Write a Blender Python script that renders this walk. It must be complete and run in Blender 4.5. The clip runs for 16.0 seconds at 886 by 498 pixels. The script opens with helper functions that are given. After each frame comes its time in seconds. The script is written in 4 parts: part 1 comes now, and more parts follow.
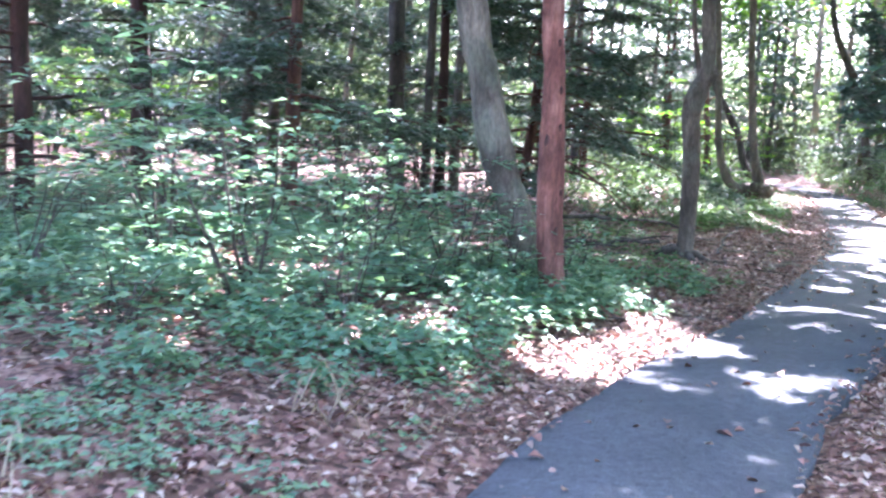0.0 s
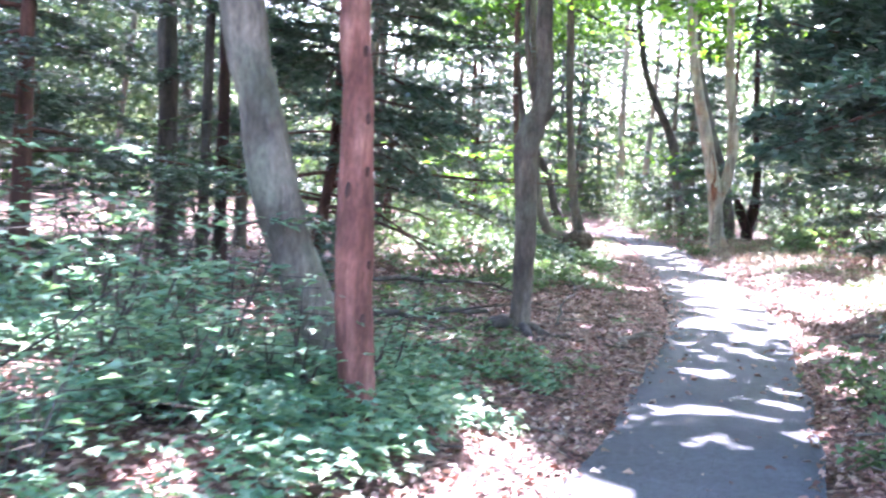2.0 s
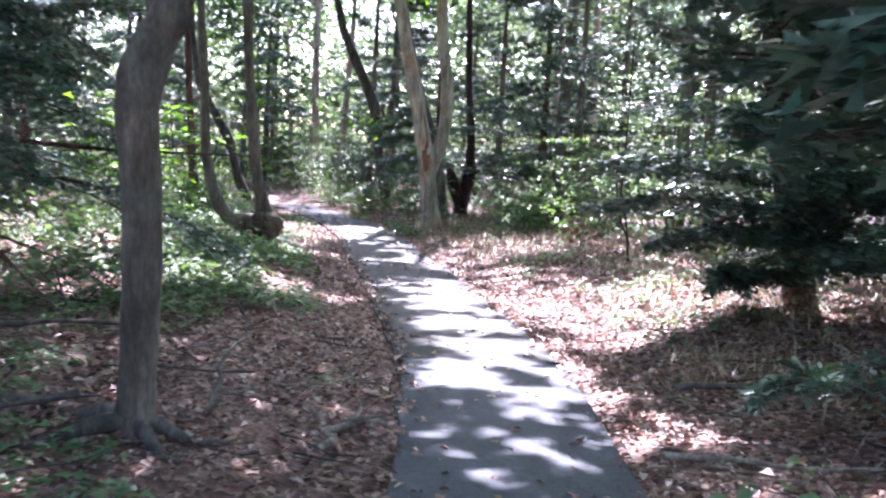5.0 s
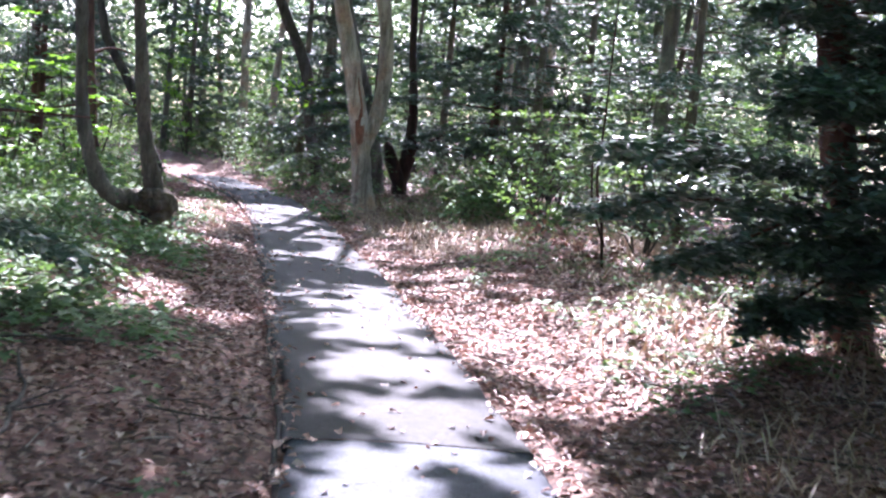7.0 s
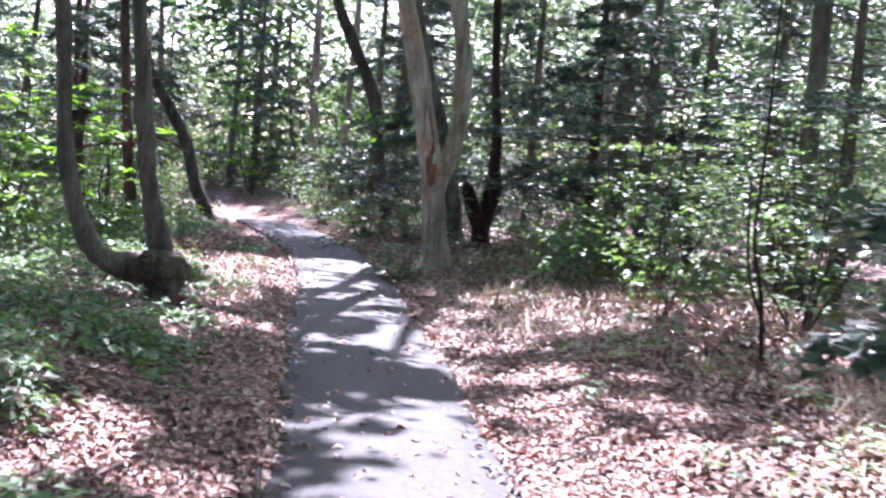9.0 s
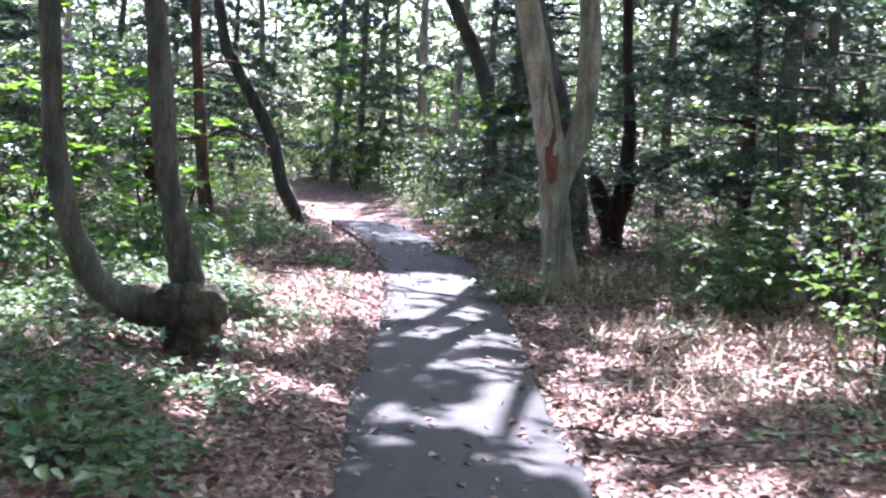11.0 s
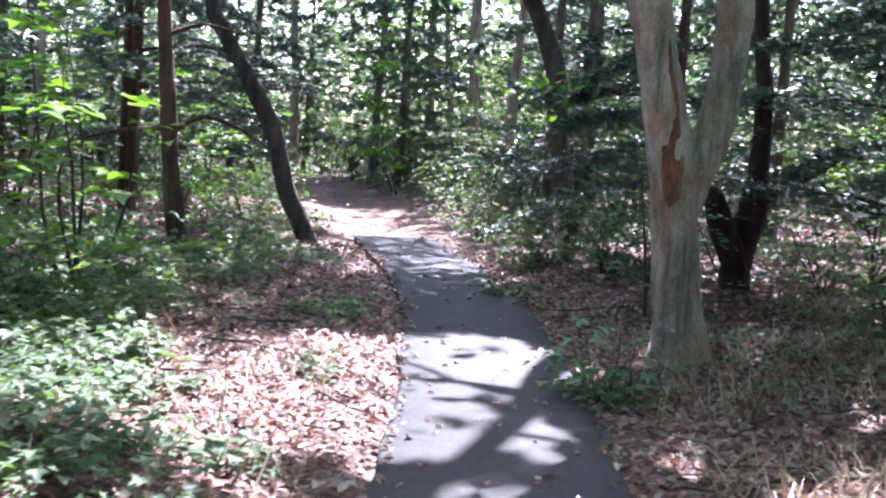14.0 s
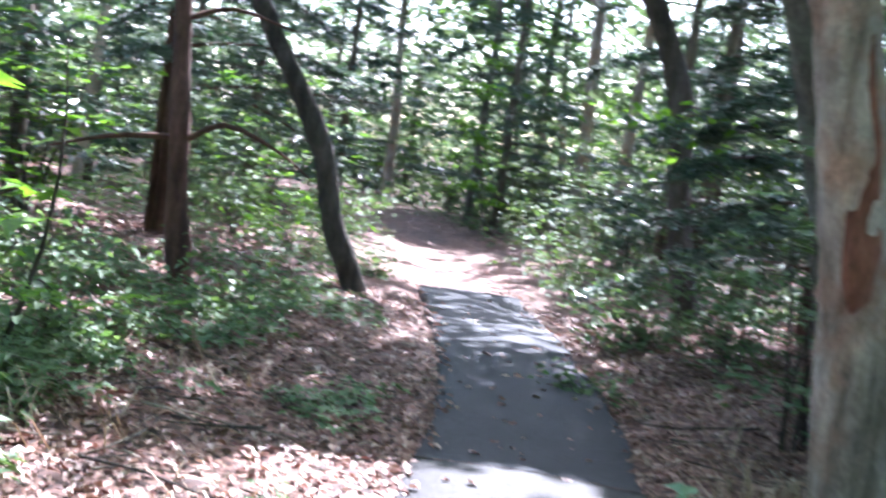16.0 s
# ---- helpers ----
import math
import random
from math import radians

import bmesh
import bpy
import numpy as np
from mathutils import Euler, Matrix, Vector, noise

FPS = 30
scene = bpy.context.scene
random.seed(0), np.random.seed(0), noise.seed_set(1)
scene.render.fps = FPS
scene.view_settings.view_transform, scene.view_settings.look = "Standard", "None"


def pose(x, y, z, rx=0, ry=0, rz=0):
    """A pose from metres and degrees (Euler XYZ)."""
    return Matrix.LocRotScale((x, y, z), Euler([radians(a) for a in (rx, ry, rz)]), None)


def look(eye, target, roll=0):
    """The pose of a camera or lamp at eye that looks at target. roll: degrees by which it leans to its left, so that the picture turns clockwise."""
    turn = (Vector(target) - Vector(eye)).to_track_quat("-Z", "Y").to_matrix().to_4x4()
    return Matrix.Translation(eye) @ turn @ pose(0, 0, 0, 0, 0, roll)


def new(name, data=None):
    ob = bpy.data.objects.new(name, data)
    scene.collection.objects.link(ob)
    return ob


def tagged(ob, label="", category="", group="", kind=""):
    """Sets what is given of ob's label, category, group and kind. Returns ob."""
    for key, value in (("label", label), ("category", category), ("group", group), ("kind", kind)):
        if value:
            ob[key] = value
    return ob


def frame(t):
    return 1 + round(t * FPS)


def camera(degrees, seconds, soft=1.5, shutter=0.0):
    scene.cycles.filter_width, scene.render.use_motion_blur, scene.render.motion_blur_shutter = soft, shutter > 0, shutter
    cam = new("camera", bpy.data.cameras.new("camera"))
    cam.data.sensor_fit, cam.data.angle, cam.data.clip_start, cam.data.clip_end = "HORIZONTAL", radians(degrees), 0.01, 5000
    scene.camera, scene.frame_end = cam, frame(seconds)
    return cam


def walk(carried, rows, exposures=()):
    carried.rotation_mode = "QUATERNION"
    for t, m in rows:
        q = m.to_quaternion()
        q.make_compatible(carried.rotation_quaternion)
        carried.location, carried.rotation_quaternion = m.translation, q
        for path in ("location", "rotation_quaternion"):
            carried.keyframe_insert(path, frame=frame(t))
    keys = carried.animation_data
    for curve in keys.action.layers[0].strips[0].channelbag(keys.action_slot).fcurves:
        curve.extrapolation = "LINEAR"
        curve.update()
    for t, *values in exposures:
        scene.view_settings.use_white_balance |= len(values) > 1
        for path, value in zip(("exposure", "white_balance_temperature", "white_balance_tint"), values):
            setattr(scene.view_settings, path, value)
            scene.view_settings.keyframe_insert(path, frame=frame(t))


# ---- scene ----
cam = camera(39.8, 16.0, soft=2.3, shutter=0.5)
METRES, EYE, TILT, LEAN, TURN = 24.6, 1.37, 0.0, 0.0, 0.0
ROWS = [
    (0.0, 0.0, 0.0, 0.0, 0.36, -6.06, -3.42),
    (0.5, -0.0002, 0.0268, -0.0003, -1.61, -5.39, -3.4),
    (1.0, 0.0016, 0.053, 0.0001, -3.79, -4.72, -3.4),
    (1.5, 0.0036, 0.0813, 0.0, -6.35, -4.11, -3.55),
    (2.0, 0.0084, 0.1075, 0.0002, -8.91, -3.53, -3.55),
    (2.5, 0.0152, 0.1345, 0.0005, -11.4, -3.04, -3.45),
    (3.0, 0.0215, 0.1617, 0.0014, -14.11, -2.68, -3.58),
    (3.5, 0.0323, 0.1937, 0.0015, -16.4, -2.25, -3.67),
    (4.0, 0.042, 0.228, 0.0015, -19.05, -1.97, -3.77),
    (4.5, 0.0527, 0.2619, 0.0016, -21.37, -2.64, -3.7),
    (5.0, 0.0647, 0.2925, 0.0017, -23.16, -4.27, -3.32),
    (7.5, 0.1313, 0.4346, 0.0022, -25.98, -5.28, -5.6),
    (8.0, 0.1453, 0.4651, 0.004, -25.28, -4.71, -5.67),
    (8.5, 0.1624, 0.5004, 0.0042, -23.68, -4.25, -5.22),
    (9.0, 0.1757, 0.5317, 0.0051, -21.84, -4.15, -4.69),
    (9.5, 0.1889, 0.5617, 0.0058, -19.99, -4.24, -4.12),
    (12.0, 0.2369, 0.7019, 0.0069, -14.66, -5.51, -3.28),
    (12.5, 0.246, 0.7322, 0.0071, -14.06, -5.58, -3.22),
    (13.0, 0.2543, 0.7655, 0.0068, -13.96, -5.6, -3.47),
    (13.5, 0.2638, 0.7979, 0.0064, -13.71, -5.61, -3.59),
    (14.0, 0.2733, 0.8282, 0.0055, -13.7, -5.43, -4.0),
    (14.5, 0.2832, 0.8559, 0.0052, -13.81, -5.29, -4.56),
    (15.0, 0.2932, 0.8834, 0.0053, -13.94, -5.09, -5.38),
    (15.5, 0.3035, 0.9125, 0.0058, -13.26, -5.08, -6.06),
    (16.0, 0.3143, 0.9429, 0.0058, -8.0, -4.4, -8.1),
]
walk(cam, [(t, pose(0, 0, EYE, TILT, LEAN, TURN) @ pose(METRES * x, METRES * y, METRES * z, 90 + pitch, roll, yaw)) for t, x, y, z, yaw, pitch, roll in ROWS],
     exposures=[(0.0, 3.68, 5540, 28), (1.5, 4.02, 5560, 30), (2.5, 3.92, 5580, 31), (3.0, 3.68, 5580, 31), (3.5, 3.52, 5580, 31), (4.3, 3.32, 5580, 30), (5.0, 2.94, 5580, 30), (7.5, 2.58, 5560, 29), (8.5, 2.5, 5560, 31), (9.5, 2.76, 5600, 30), (12.0, 2.58, 5480, 26), (14.5, 2.58, 5500, 26), (15.5, 2.54, 5480, 22), (16.0, 2.88, 5420, 19)])

# ---- light ----
SUN_AZ, SUN_EL = radians(22.0), radians(52.0)
TO_SUN = Vector((math.cos(SUN_EL) * math.sin(SUN_AZ), math.cos(SUN_EL) * math.cos(SUN_AZ), math.sin(SUN_EL)))
world = bpy.data.worlds.new("world")
scene.world = world
world.use_nodes = True
wn = world.node_tree
sky = wn.nodes.new("ShaderNodeTexSky")
sky.sky_type, sky.sun_disc = "NISHITA", False
sky.sun_elevation, sky.sun_rotation = SUN_EL, SUN_AZ
sky.dust_density, sky.air_density = 2.5, 1.0
wn.nodes["Background"].inputs["Strength"].default_value = 0.15
wn.links.new(sky.outputs[0], wn.nodes["Background"].inputs["Color"])
sun_data = bpy.data.lights.new("sun", "SUN")
sun_data.energy, sun_data.angle, sun_data.color = 4.6, radians(0.6), (1.0, 0.95, 0.88)
sun_ob = new("sun", sun_data)
sun_ob.matrix_world = look(TO_SUN * 60, (0, 0, 0))

# ---- materials ----


def base_mat(name):
    m = bpy.data.materials.new(name)
    m.use_nodes = True
    nt = m.node_tree
    return m, nt, nt.nodes["Principled BSDF"]


def ramp(nt, stops):
    r = nt.nodes.new("ShaderNodeValToRGB")
    e = r.color_ramp.elements
    e[0].position, e[0].color = stops[0][0], (*stops[0][1], 1)
    e[1].position, e[1].color = stops[-1][0], (*stops[-1][1], 1)
    for p, c in stops[1:-1]:
        e.new(p).color = (*c, 1)
    return r


def noise_node(nt, scale, detail=4.0, rough=0.55, stretch=None):
    co = nt.nodes.new("ShaderNodeTexCoord")
    n = nt.nodes.new("ShaderNodeTexNoise")
    n.inputs["Scale"].default_value = scale
    n.inputs["Detail"].default_value = detail
    n.inputs["Roughness"].default_value = rough
    if stretch:
        mp = nt.nodes.new("ShaderNodeMapping")
        mp.inputs["Scale"].default_value = stretch
        nt.links.new(co.outputs["Object"], mp.inputs["Vector"])
        nt.links.new(mp.outputs[0], n.inputs["Vector"])
    else:
        nt.links.new(co.outputs["Object"], n.inputs["Vector"])
    return n


def mixc(nt, mode, fac, a, b):
    m = nt.nodes.new("ShaderNodeMix")
    m.data_type, m.blend_type = "RGBA", mode
    for sock, v in ((m.inputs[0], fac), (m.inputs[6], a), (m.inputs[7], b)):
        if hasattr(v, "links"):
            nt.links.new(v, sock)
        elif isinstance(v, tuple):
            sock.default_value = (*v, 1)
        else:
            sock.default_value = v
    return m.outputs[2]


def bump(nt, height, strength, dist, bsdf):
    b = nt.nodes.new("ShaderNodeBump")
    b.inputs["Strength"].default_value, b.inputs["Distance"].default_value = strength, dist
    nt.links.new(height, b.inputs["Height"])
    nt.links.new(b.outputs[0], bsdf.inputs["Normal"])


def bark_mat(name, dark, mid, light, patch=None, scale=1.0, deep=0.02, run=0.16):
    m, nt, b = base_mat(name)
    n1 = noise_node(nt, 9 * scale, 6, 0.65, (1, 1, run))
    n2 = noise_node(nt, 2.2, 4, 0.6)
    n3 = noise_node(nt, 60 * scale, 3, 0.6, (1, 1, 0.3))
    r = ramp(nt, [(0.33, dark), (0.5, mid), (0.68, light)])
    nt.links.new(n1.outputs[0], r.inputs[0])
    col = r.outputs[0]
    if patch:
        r2 = ramp(nt, [(0.5, (0, 0, 0)), (0.62, (1, 1, 1))])
        nt.links.new(n2.outputs[0], r2.inputs[0])
        col = mixc(nt, "MIX", r2.outputs[0], col, patch)
    r3 = ramp(nt, [(0.3, (0.6, 0.6, 0.6)), (0.7, (1.15, 1.15, 1.15))])
    nt.links.new(n3.outputs[0], r3.inputs[0])
    n4 = noise_node(nt, 4.5, 5, 0.65, (1, 1, 0.55))
    r4 = ramp(nt, [(0.34, (0.55, 0.55, 0.53)), (0.5, (0.95, 0.95, 0.95)), (0.68, (1.35, 1.34, 1.3))])
    nt.links.new(n4.outputs[0], r4.inputs[0])
    col = mixc(nt, "MULTIPLY", 1.0, col, r4.outputs[0])
    nt.links.new(mixc(nt, "MULTIPLY", 1.0, col, r3.outputs[0]), b.inputs["Base Color"])
    b.inputs["Roughness"].default_value = 0.9
    bump(nt, n1.outputs[0], 1.0, deep * 1.8, b)
    return m


def leaf_mat(name, colours, rough=0.4, trans=0.35, spec=0.5, tint=(1.2, 1.35, 0.5)):
    """Leaves: a colour for each leaf from the list, gloss above, light let through."""
    m, nt, b = base_mat(name)
    g = nt.nodes.new("ShaderNodeNewGeometry")
    k = len(colours)
    r = ramp(nt, [(i / max(1, k - 1), c) for i, c in enumerate(colours)])
    nt.links.new(g.outputs["Random Per Island"], r.inputs[0])
    n = noise_node(nt, 40, 2, 0.5)
    rr = ramp(nt, [(0.3, (0.75, 0.75, 0.75)), (0.7, (1.15, 1.15, 1.15))])
    nt.links.new(n.outputs[0], rr.inputs[0])
    col = mixc(nt, "MULTIPLY", 1.0, r.outputs[0], rr.outputs[0])
    nt.links.new(col, b.inputs["Base Color"])
    b.inputs["Roughness"].default_value = rough
    b.inputs["Specular IOR Level"].default_value = spec
    if trans > 0:
        t = nt.nodes.new("ShaderNodeBsdfTranslucent")
        nt.links.new(mixc(nt, "MULTIPLY", 1.0, col, tint), t.inputs["Color"])
        ms = nt.nodes.new("ShaderNodeMixShader")
        ms.inputs[0].default_value = trans
        nt.links.new(b.outputs[0], ms.inputs[1])
        nt.links.new(t.outputs[0], ms.inputs[2])
        nt.links.new(ms.outputs[0], nt.nodes["Material Output"].inputs["Surface"])
    return m


M_GREY = bark_mat("bark_grey", (0.068, 0.056, 0.045), (0.155, 0.132, 0.108), (0.26, 0.228, 0.19), (0.18, 0.178, 0.138))
M_BROWNGREY = bark_mat("bark_browngrey", (0.055, 0.04, 0.03), (0.135, 0.102, 0.078), (0.22, 0.178, 0.14), (0.145, 0.132, 0.1))
M_WOUND = bark_mat("bark_wound", (0.09, 0.032, 0.02), (0.25, 0.1, 0.06), (0.36, 0.18, 0.12))
M_PALE = bark_mat("bark_pale", (0.2, 0.155, 0.12), (0.42, 0.35, 0.285), (0.58, 0.51, 0.43), (0.42, 0.27, 0.19), 1.7, 0.03, 0.07)
M_RED = bark_mat("bark_red", (0.1, 0.036, 0.028), (0.23, 0.09, 0.07), (0.36, 0.17, 0.135), (0.14, 0.05, 0.04), 0.9, 0.014)
M_DARK = bark_mat("bark_dark", (0.035, 0.028, 0.024), (0.085, 0.068, 0.058), (0.15, 0.125, 0.11))
M_REDBROWN = bark_mat("bark_redbrown", (0.05, 0.022, 0.018), (0.12, 0.055, 0.042), (0.2, 0.1, 0.075))
M_BURL = bark_mat("burl_bark", (0.03, 0.02, 0.015), (0.1, 0.072, 0.052), (0.17, 0.135, 0.105), (0.12, 0.09, 0.06), 1.2, 0.03)
M_DEAD = bark_mat("dead_wood", (0.12, 0.09, 0.07), (0.27, 0.22, 0.18), (0.42, 0.36, 0.3))
M_KNOT = bark_mat("knot_dark", (0.02, 0.01, 0.008), (0.05, 0.022, 0.018), (0.09, 0.04, 0.032))
M_CANOPY = leaf_mat("canopy_leaves", [(0.06, 0.13, 0.025), (0.1, 0.2, 0.04), (0.13, 0.24, 0.04), (0.08, 0.16, 0.035)], 0.58, 0.54, 0.3, tint=(1.4, 1.5, 0.6))
M_BRIGHT = leaf_mat("bright_leaves", [(0.13, 0.26, 0.03), (0.18, 0.33, 0.04), (0.2, 0.34, 0.06), (0.11, 0.24, 0.04)], 0.45, 0.5)
M_HERB = leaf_mat("herb_leaves", [(0.1, 0.205, 0.13), (0.155, 0.285, 0.185), (0.205, 0.335, 0.225), (0.24, 0.335, 0.16), (0.135, 0.255, 0.165)], 0.52, 0.34, 0.35, tint=(1.0, 1.2, 0.85))
M_SHRUB = leaf_mat("shrub_leaves", [(0.085, 0.145, 0.075), (0.12, 0.19, 0.105), (0.145, 0.22, 0.1), (0.2, 0.27, 0.18)], 0.55, 0.34, 0.3)
M_NEEDLE = leaf_mat("conifer_needles", [(0.028, 0.064, 0.042), (0.058, 0.112, 0.073), (0.12, 0.175, 0.13), (0.042, 0.086, 0.057)], 0.34, 0.2, 0.7, tint=(1.0, 1.2, 0.6))
M_FAR = leaf_mat("far_leaves", [(0.065, 0.11, 0.058), (0.1, 0.155, 0.08), (0.15, 0.2, 0.115), (0.105, 0.145, 0.1)], 0.75, 0.4, 0.12, tint=(1.2, 1.18, 0.85))
M_LITTER = leaf_mat("dead_leaves", [(0.07, 0.028, 0.022), (0.2, 0.085, 0.066), (0.32, 0.16, 0.128), (0.47, 0.3, 0.245), (0.12, 0.048, 0.038), (0.64, 0.5, 0.42)], 0.5, 0.12, tint=(1, 0.8, 0.6))
M_STRAW = leaf_mat("dry_blades", [(0.25, 0.17, 0.11), (0.36, 0.27, 0.18), (0.45, 0.36, 0.26), (0.3, 0.17, 0.1)], 0.5, 0.15, tint=(1, 0.9, 0.7))


def ground_mat():
    m, nt, b = base_mat("forest_floor")
    co = nt.nodes.new("ShaderNodeTexCoord")
    v = nt.nodes.new("ShaderNodeTexVoronoi")
    v.inputs["Scale"].default_value = 24.0
    nz = noise_node(nt, 6, 3, 0.6)
    wob = mixc(nt, "ADD", 0.12, co.outputs["Object"], nz.outputs["Color"])
    nt.links.new(wob, v.inputs["Vector"])
    sep = nt.nodes.new("ShaderNodeSeparateColor")
    nt.links.new(v.outputs["Color"], sep.inputs[0])
    r = ramp(nt, [(0.0, (0.035, 0.016, 0.012)), (0.3, (0.1, 0.044, 0.033)), (0.6, (0.2, 0.098, 0.075)), (0.85, (0.32, 0.19, 0.15)), (1.0, (0.46, 0.33, 0.265))])
    nt.links.new(sep.outputs[0], r.inputs[0])
    big = noise_node(nt, 0.8, 4, 0.6)
    rb = ramp(nt, [(0.3, (0.55, 0.52, 0.5)), (0.65, (1.05, 1.0, 1.0))])
    nt.links.new(big.outputs[0], rb.inputs[0])
    nt.links.new(mixc(nt, "MULTIPLY", 1.0, r.outputs[0], rb.outputs[0]), b.inputs["Base Color"])
    b.inputs["Roughness"].default_value = 0.85
    bump(nt, sep.outputs[1], 1.0, 0.05, b)
    return m


def asphalt_mat(name, a, c):
    m, nt, b = base_mat(name)
    fine = noise_node(nt, 160, 3, 0.7)
    mid = noise_node(nt, 22, 4, 0.6)
    big = noise_node(nt, 1.3, 4, 0.6)
    r = ramp(nt, [(0.3, a), (0.7, c)])
    nt.links.new(big.outputs[0], r.inputs[0])
    rf = ramp(nt, [(0.35, (0.45, 0.45, 0.45)), (0.55, (1, 1, 1)), (0.72, (1.8, 1.8, 1.85))])
    nt.links.new(fine.outputs[0], rf.inputs[0])
    rm = ramp(nt, [(0.35, (0.75, 0.75, 0.75)), (0.65, (1.2, 1.2, 1.2))])
    nt.links.new(mid.outputs[0], rm.inputs[0])
    col = mixc(nt, "MULTIPLY", 1.0, r.outputs[0], rf.outputs[0])
    pits = noise_node(nt, 38, 2, 0.5)
    rp = ramp(nt, [(0.3, (0.3, 0.28, 0.27)), (0.4, (1, 1, 1))])
    nt.links.new(pits.outputs[0], rp.inputs[0])
    col = mixc(nt, "MULTIPLY", 0.8, col, rp.outputs[0])
    nt.links.new(mixc(nt, "MULTIPLY", 1.0, col, rm.outputs[0]), b.inputs["Base Color"])
    b.inputs["Roughness"].default_value = 0.7
    b.inputs["Specular IOR Level"].default_value = 0.3
    bump(nt, fine.outputs[0], 0.5, 0.006, b)
    return m


M_GROUND = ground_mat()
M_ASPHALT = asphalt_mat("asphalt_worn", (0.06, 0.065, 0.082), (0.092, 0.098, 0.12))
M_ASPHALT_BROWN = asphalt_mat("asphalt_brownish", (0.04, 0.037, 0.04), (0.062, 0.057, 0.061))
M_ASPHALT_NEW = asphalt_mat("asphalt_new", (0.026, 0.028, 0.038), (0.042, 0.044, 0.058))
M_EDGE = bark_mat("edge_dark", (0.02, 0.016, 0.014), (0.05, 0.04, 0.034), (0.09, 0.07, 0.06))

# ---- mesh helpers ----
RNG = np.random.default_rng(7)


def np_mesh(name, verts, faces, smooth=False):
    """A mesh from an (n, 3) array and an (m, k) array of faces."""
    me = bpy.data.meshes.new(name)
    n, (m, k) = len(verts), faces.shape
    me.vertices.add(n)
    me.vertices.foreach_set("co", np.ascontiguousarray(verts, dtype=np.float32).ravel())
    me.loops.add(m * k)
    me.loops.foreach_set("vertex_index", np.ascontiguousarray(faces, dtype=np.int32).ravel())
    me.polygons.add(m)
    me.polygons.foreach_set("loop_start", np.arange(0, m * k, k, dtype=np.int32))
    if smooth:
        me.polygons.foreach_set("use_smooth", np.ones(m, dtype=bool))
    me.update(calc_edges=True)
    return me


def part(name, mesh, material, parent=None, label=""):
    ob = new(name, mesh)
    mesh.materials.append(material)
    if parent is not None:
        ob.parent = parent
    if label:
        tagged(ob, label)
    return ob


def joined(chunks):
    vs, fs, n = [], [], 0
    for v, f in chunks:
        vs.append(v)
        fs.append(f + n)
        n += len(v)
    return np.concatenate(vs), np.concatenate(fs)


def spline(pts, k):
    """k points along a smooth curve through pts (any width of row)."""
    p = np.asarray(pts, float)
    p = np.vstack([2 * p[0] - p[1], p, 2 * p[-1] - p[-2]])
    out = []
    for u in np.linspace(0, len(p) - 3 - 1e-6, k):
        i = int(u)
        t = u - i
        a, b, c, d = p[i:i + 4]
        out.append(0.5 * (2 * b + (c - a) * t + (2 * a - 5 * b + 4 * c - d) * t * t + (3 * b - a - 3 * c + d) * t ** 3))
    return np.array(out)


def tube(pts, sides=10, step=0.12, rough=0.06, seed=0, flare=0.0):
    """A limb through rows of (x, y, z, radius), with an uneven, closed skin."""
    pts = np.asarray(pts, float)
    length = np.linalg.norm(np.diff(pts[:, :3], axis=0), axis=1).sum()
    k = int(min(90, max(4, length / step)))
    c = spline(pts, k)
    rad = np.maximum(c[:, 3], 0.002)
    if flare:
        rad = rad * (1 + flare * np.exp(-np.linspace(0, length, k) / 0.16))
    d = np.gradient(c[:, :3], axis=0)
    d /= np.linalg.norm(d, axis=1)[:, None] + 1e-9
    ref = np.where(np.abs(d[:, 2:3]) > 0.9, np.array([[1.0, 0, 0]]), np.array([[0, 0, 1.0]]))
    e1 = np.cross(d, ref)
    e1 /= np.linalg.norm(e1, axis=1)[:, None] + 1e-9
    e2 = np.cross(d, e1)
    a = np.linspace(0, 2 * math.pi, sides, endpoint=False)
    g = np.random.default_rng(abs(seed) + 11)
    lobes = 1 + rough * 0.8 * np.sin(3 * a[None] + g.uniform(0, 6) + np.linspace(0, 2, k)[:, None]) + rough * g.normal(size=(k, sides)) * 0.7
    lobes += rough * np.sin(np.linspace(0, length * 3.1, k) + g.uniform(0, 6))[:, None]
    r = rad[:, None] * lobes
    v = c[:, None, :3] + r[..., None] * (np.cos(a)[None, :, None] * e1[:, None] + np.sin(a)[None, :, None] * e2[:, None])
    v = v.reshape(-1, 3)
    i = np.arange(k - 1)[:, None] * sides
    j = np.arange(sides)[None]
    jn = (j + 1) % sides
    f = np.stack([i + j, i + jn, i + sides + jn, i + sides + j], -1).reshape(-1, 4)
    tip = len(v)
    v = np.vstack([v, c[-1, :3] + d[-1] * rad[-1] * 0.6, c[0, :3] - d[0] * 0.02])
    top = (k - 1) * sides
    cap1 = np.stack([top + j[0], top + jn[0], np.full(sides, tip), np.full(sides, tip)], -1)
    cap2 = np.stack([jn[0], j[0], np.full(sides, tip + 1), np.full(sides, tip + 1)], -1)
    return v, f, cap1[:, :3], cap2[:, :3]


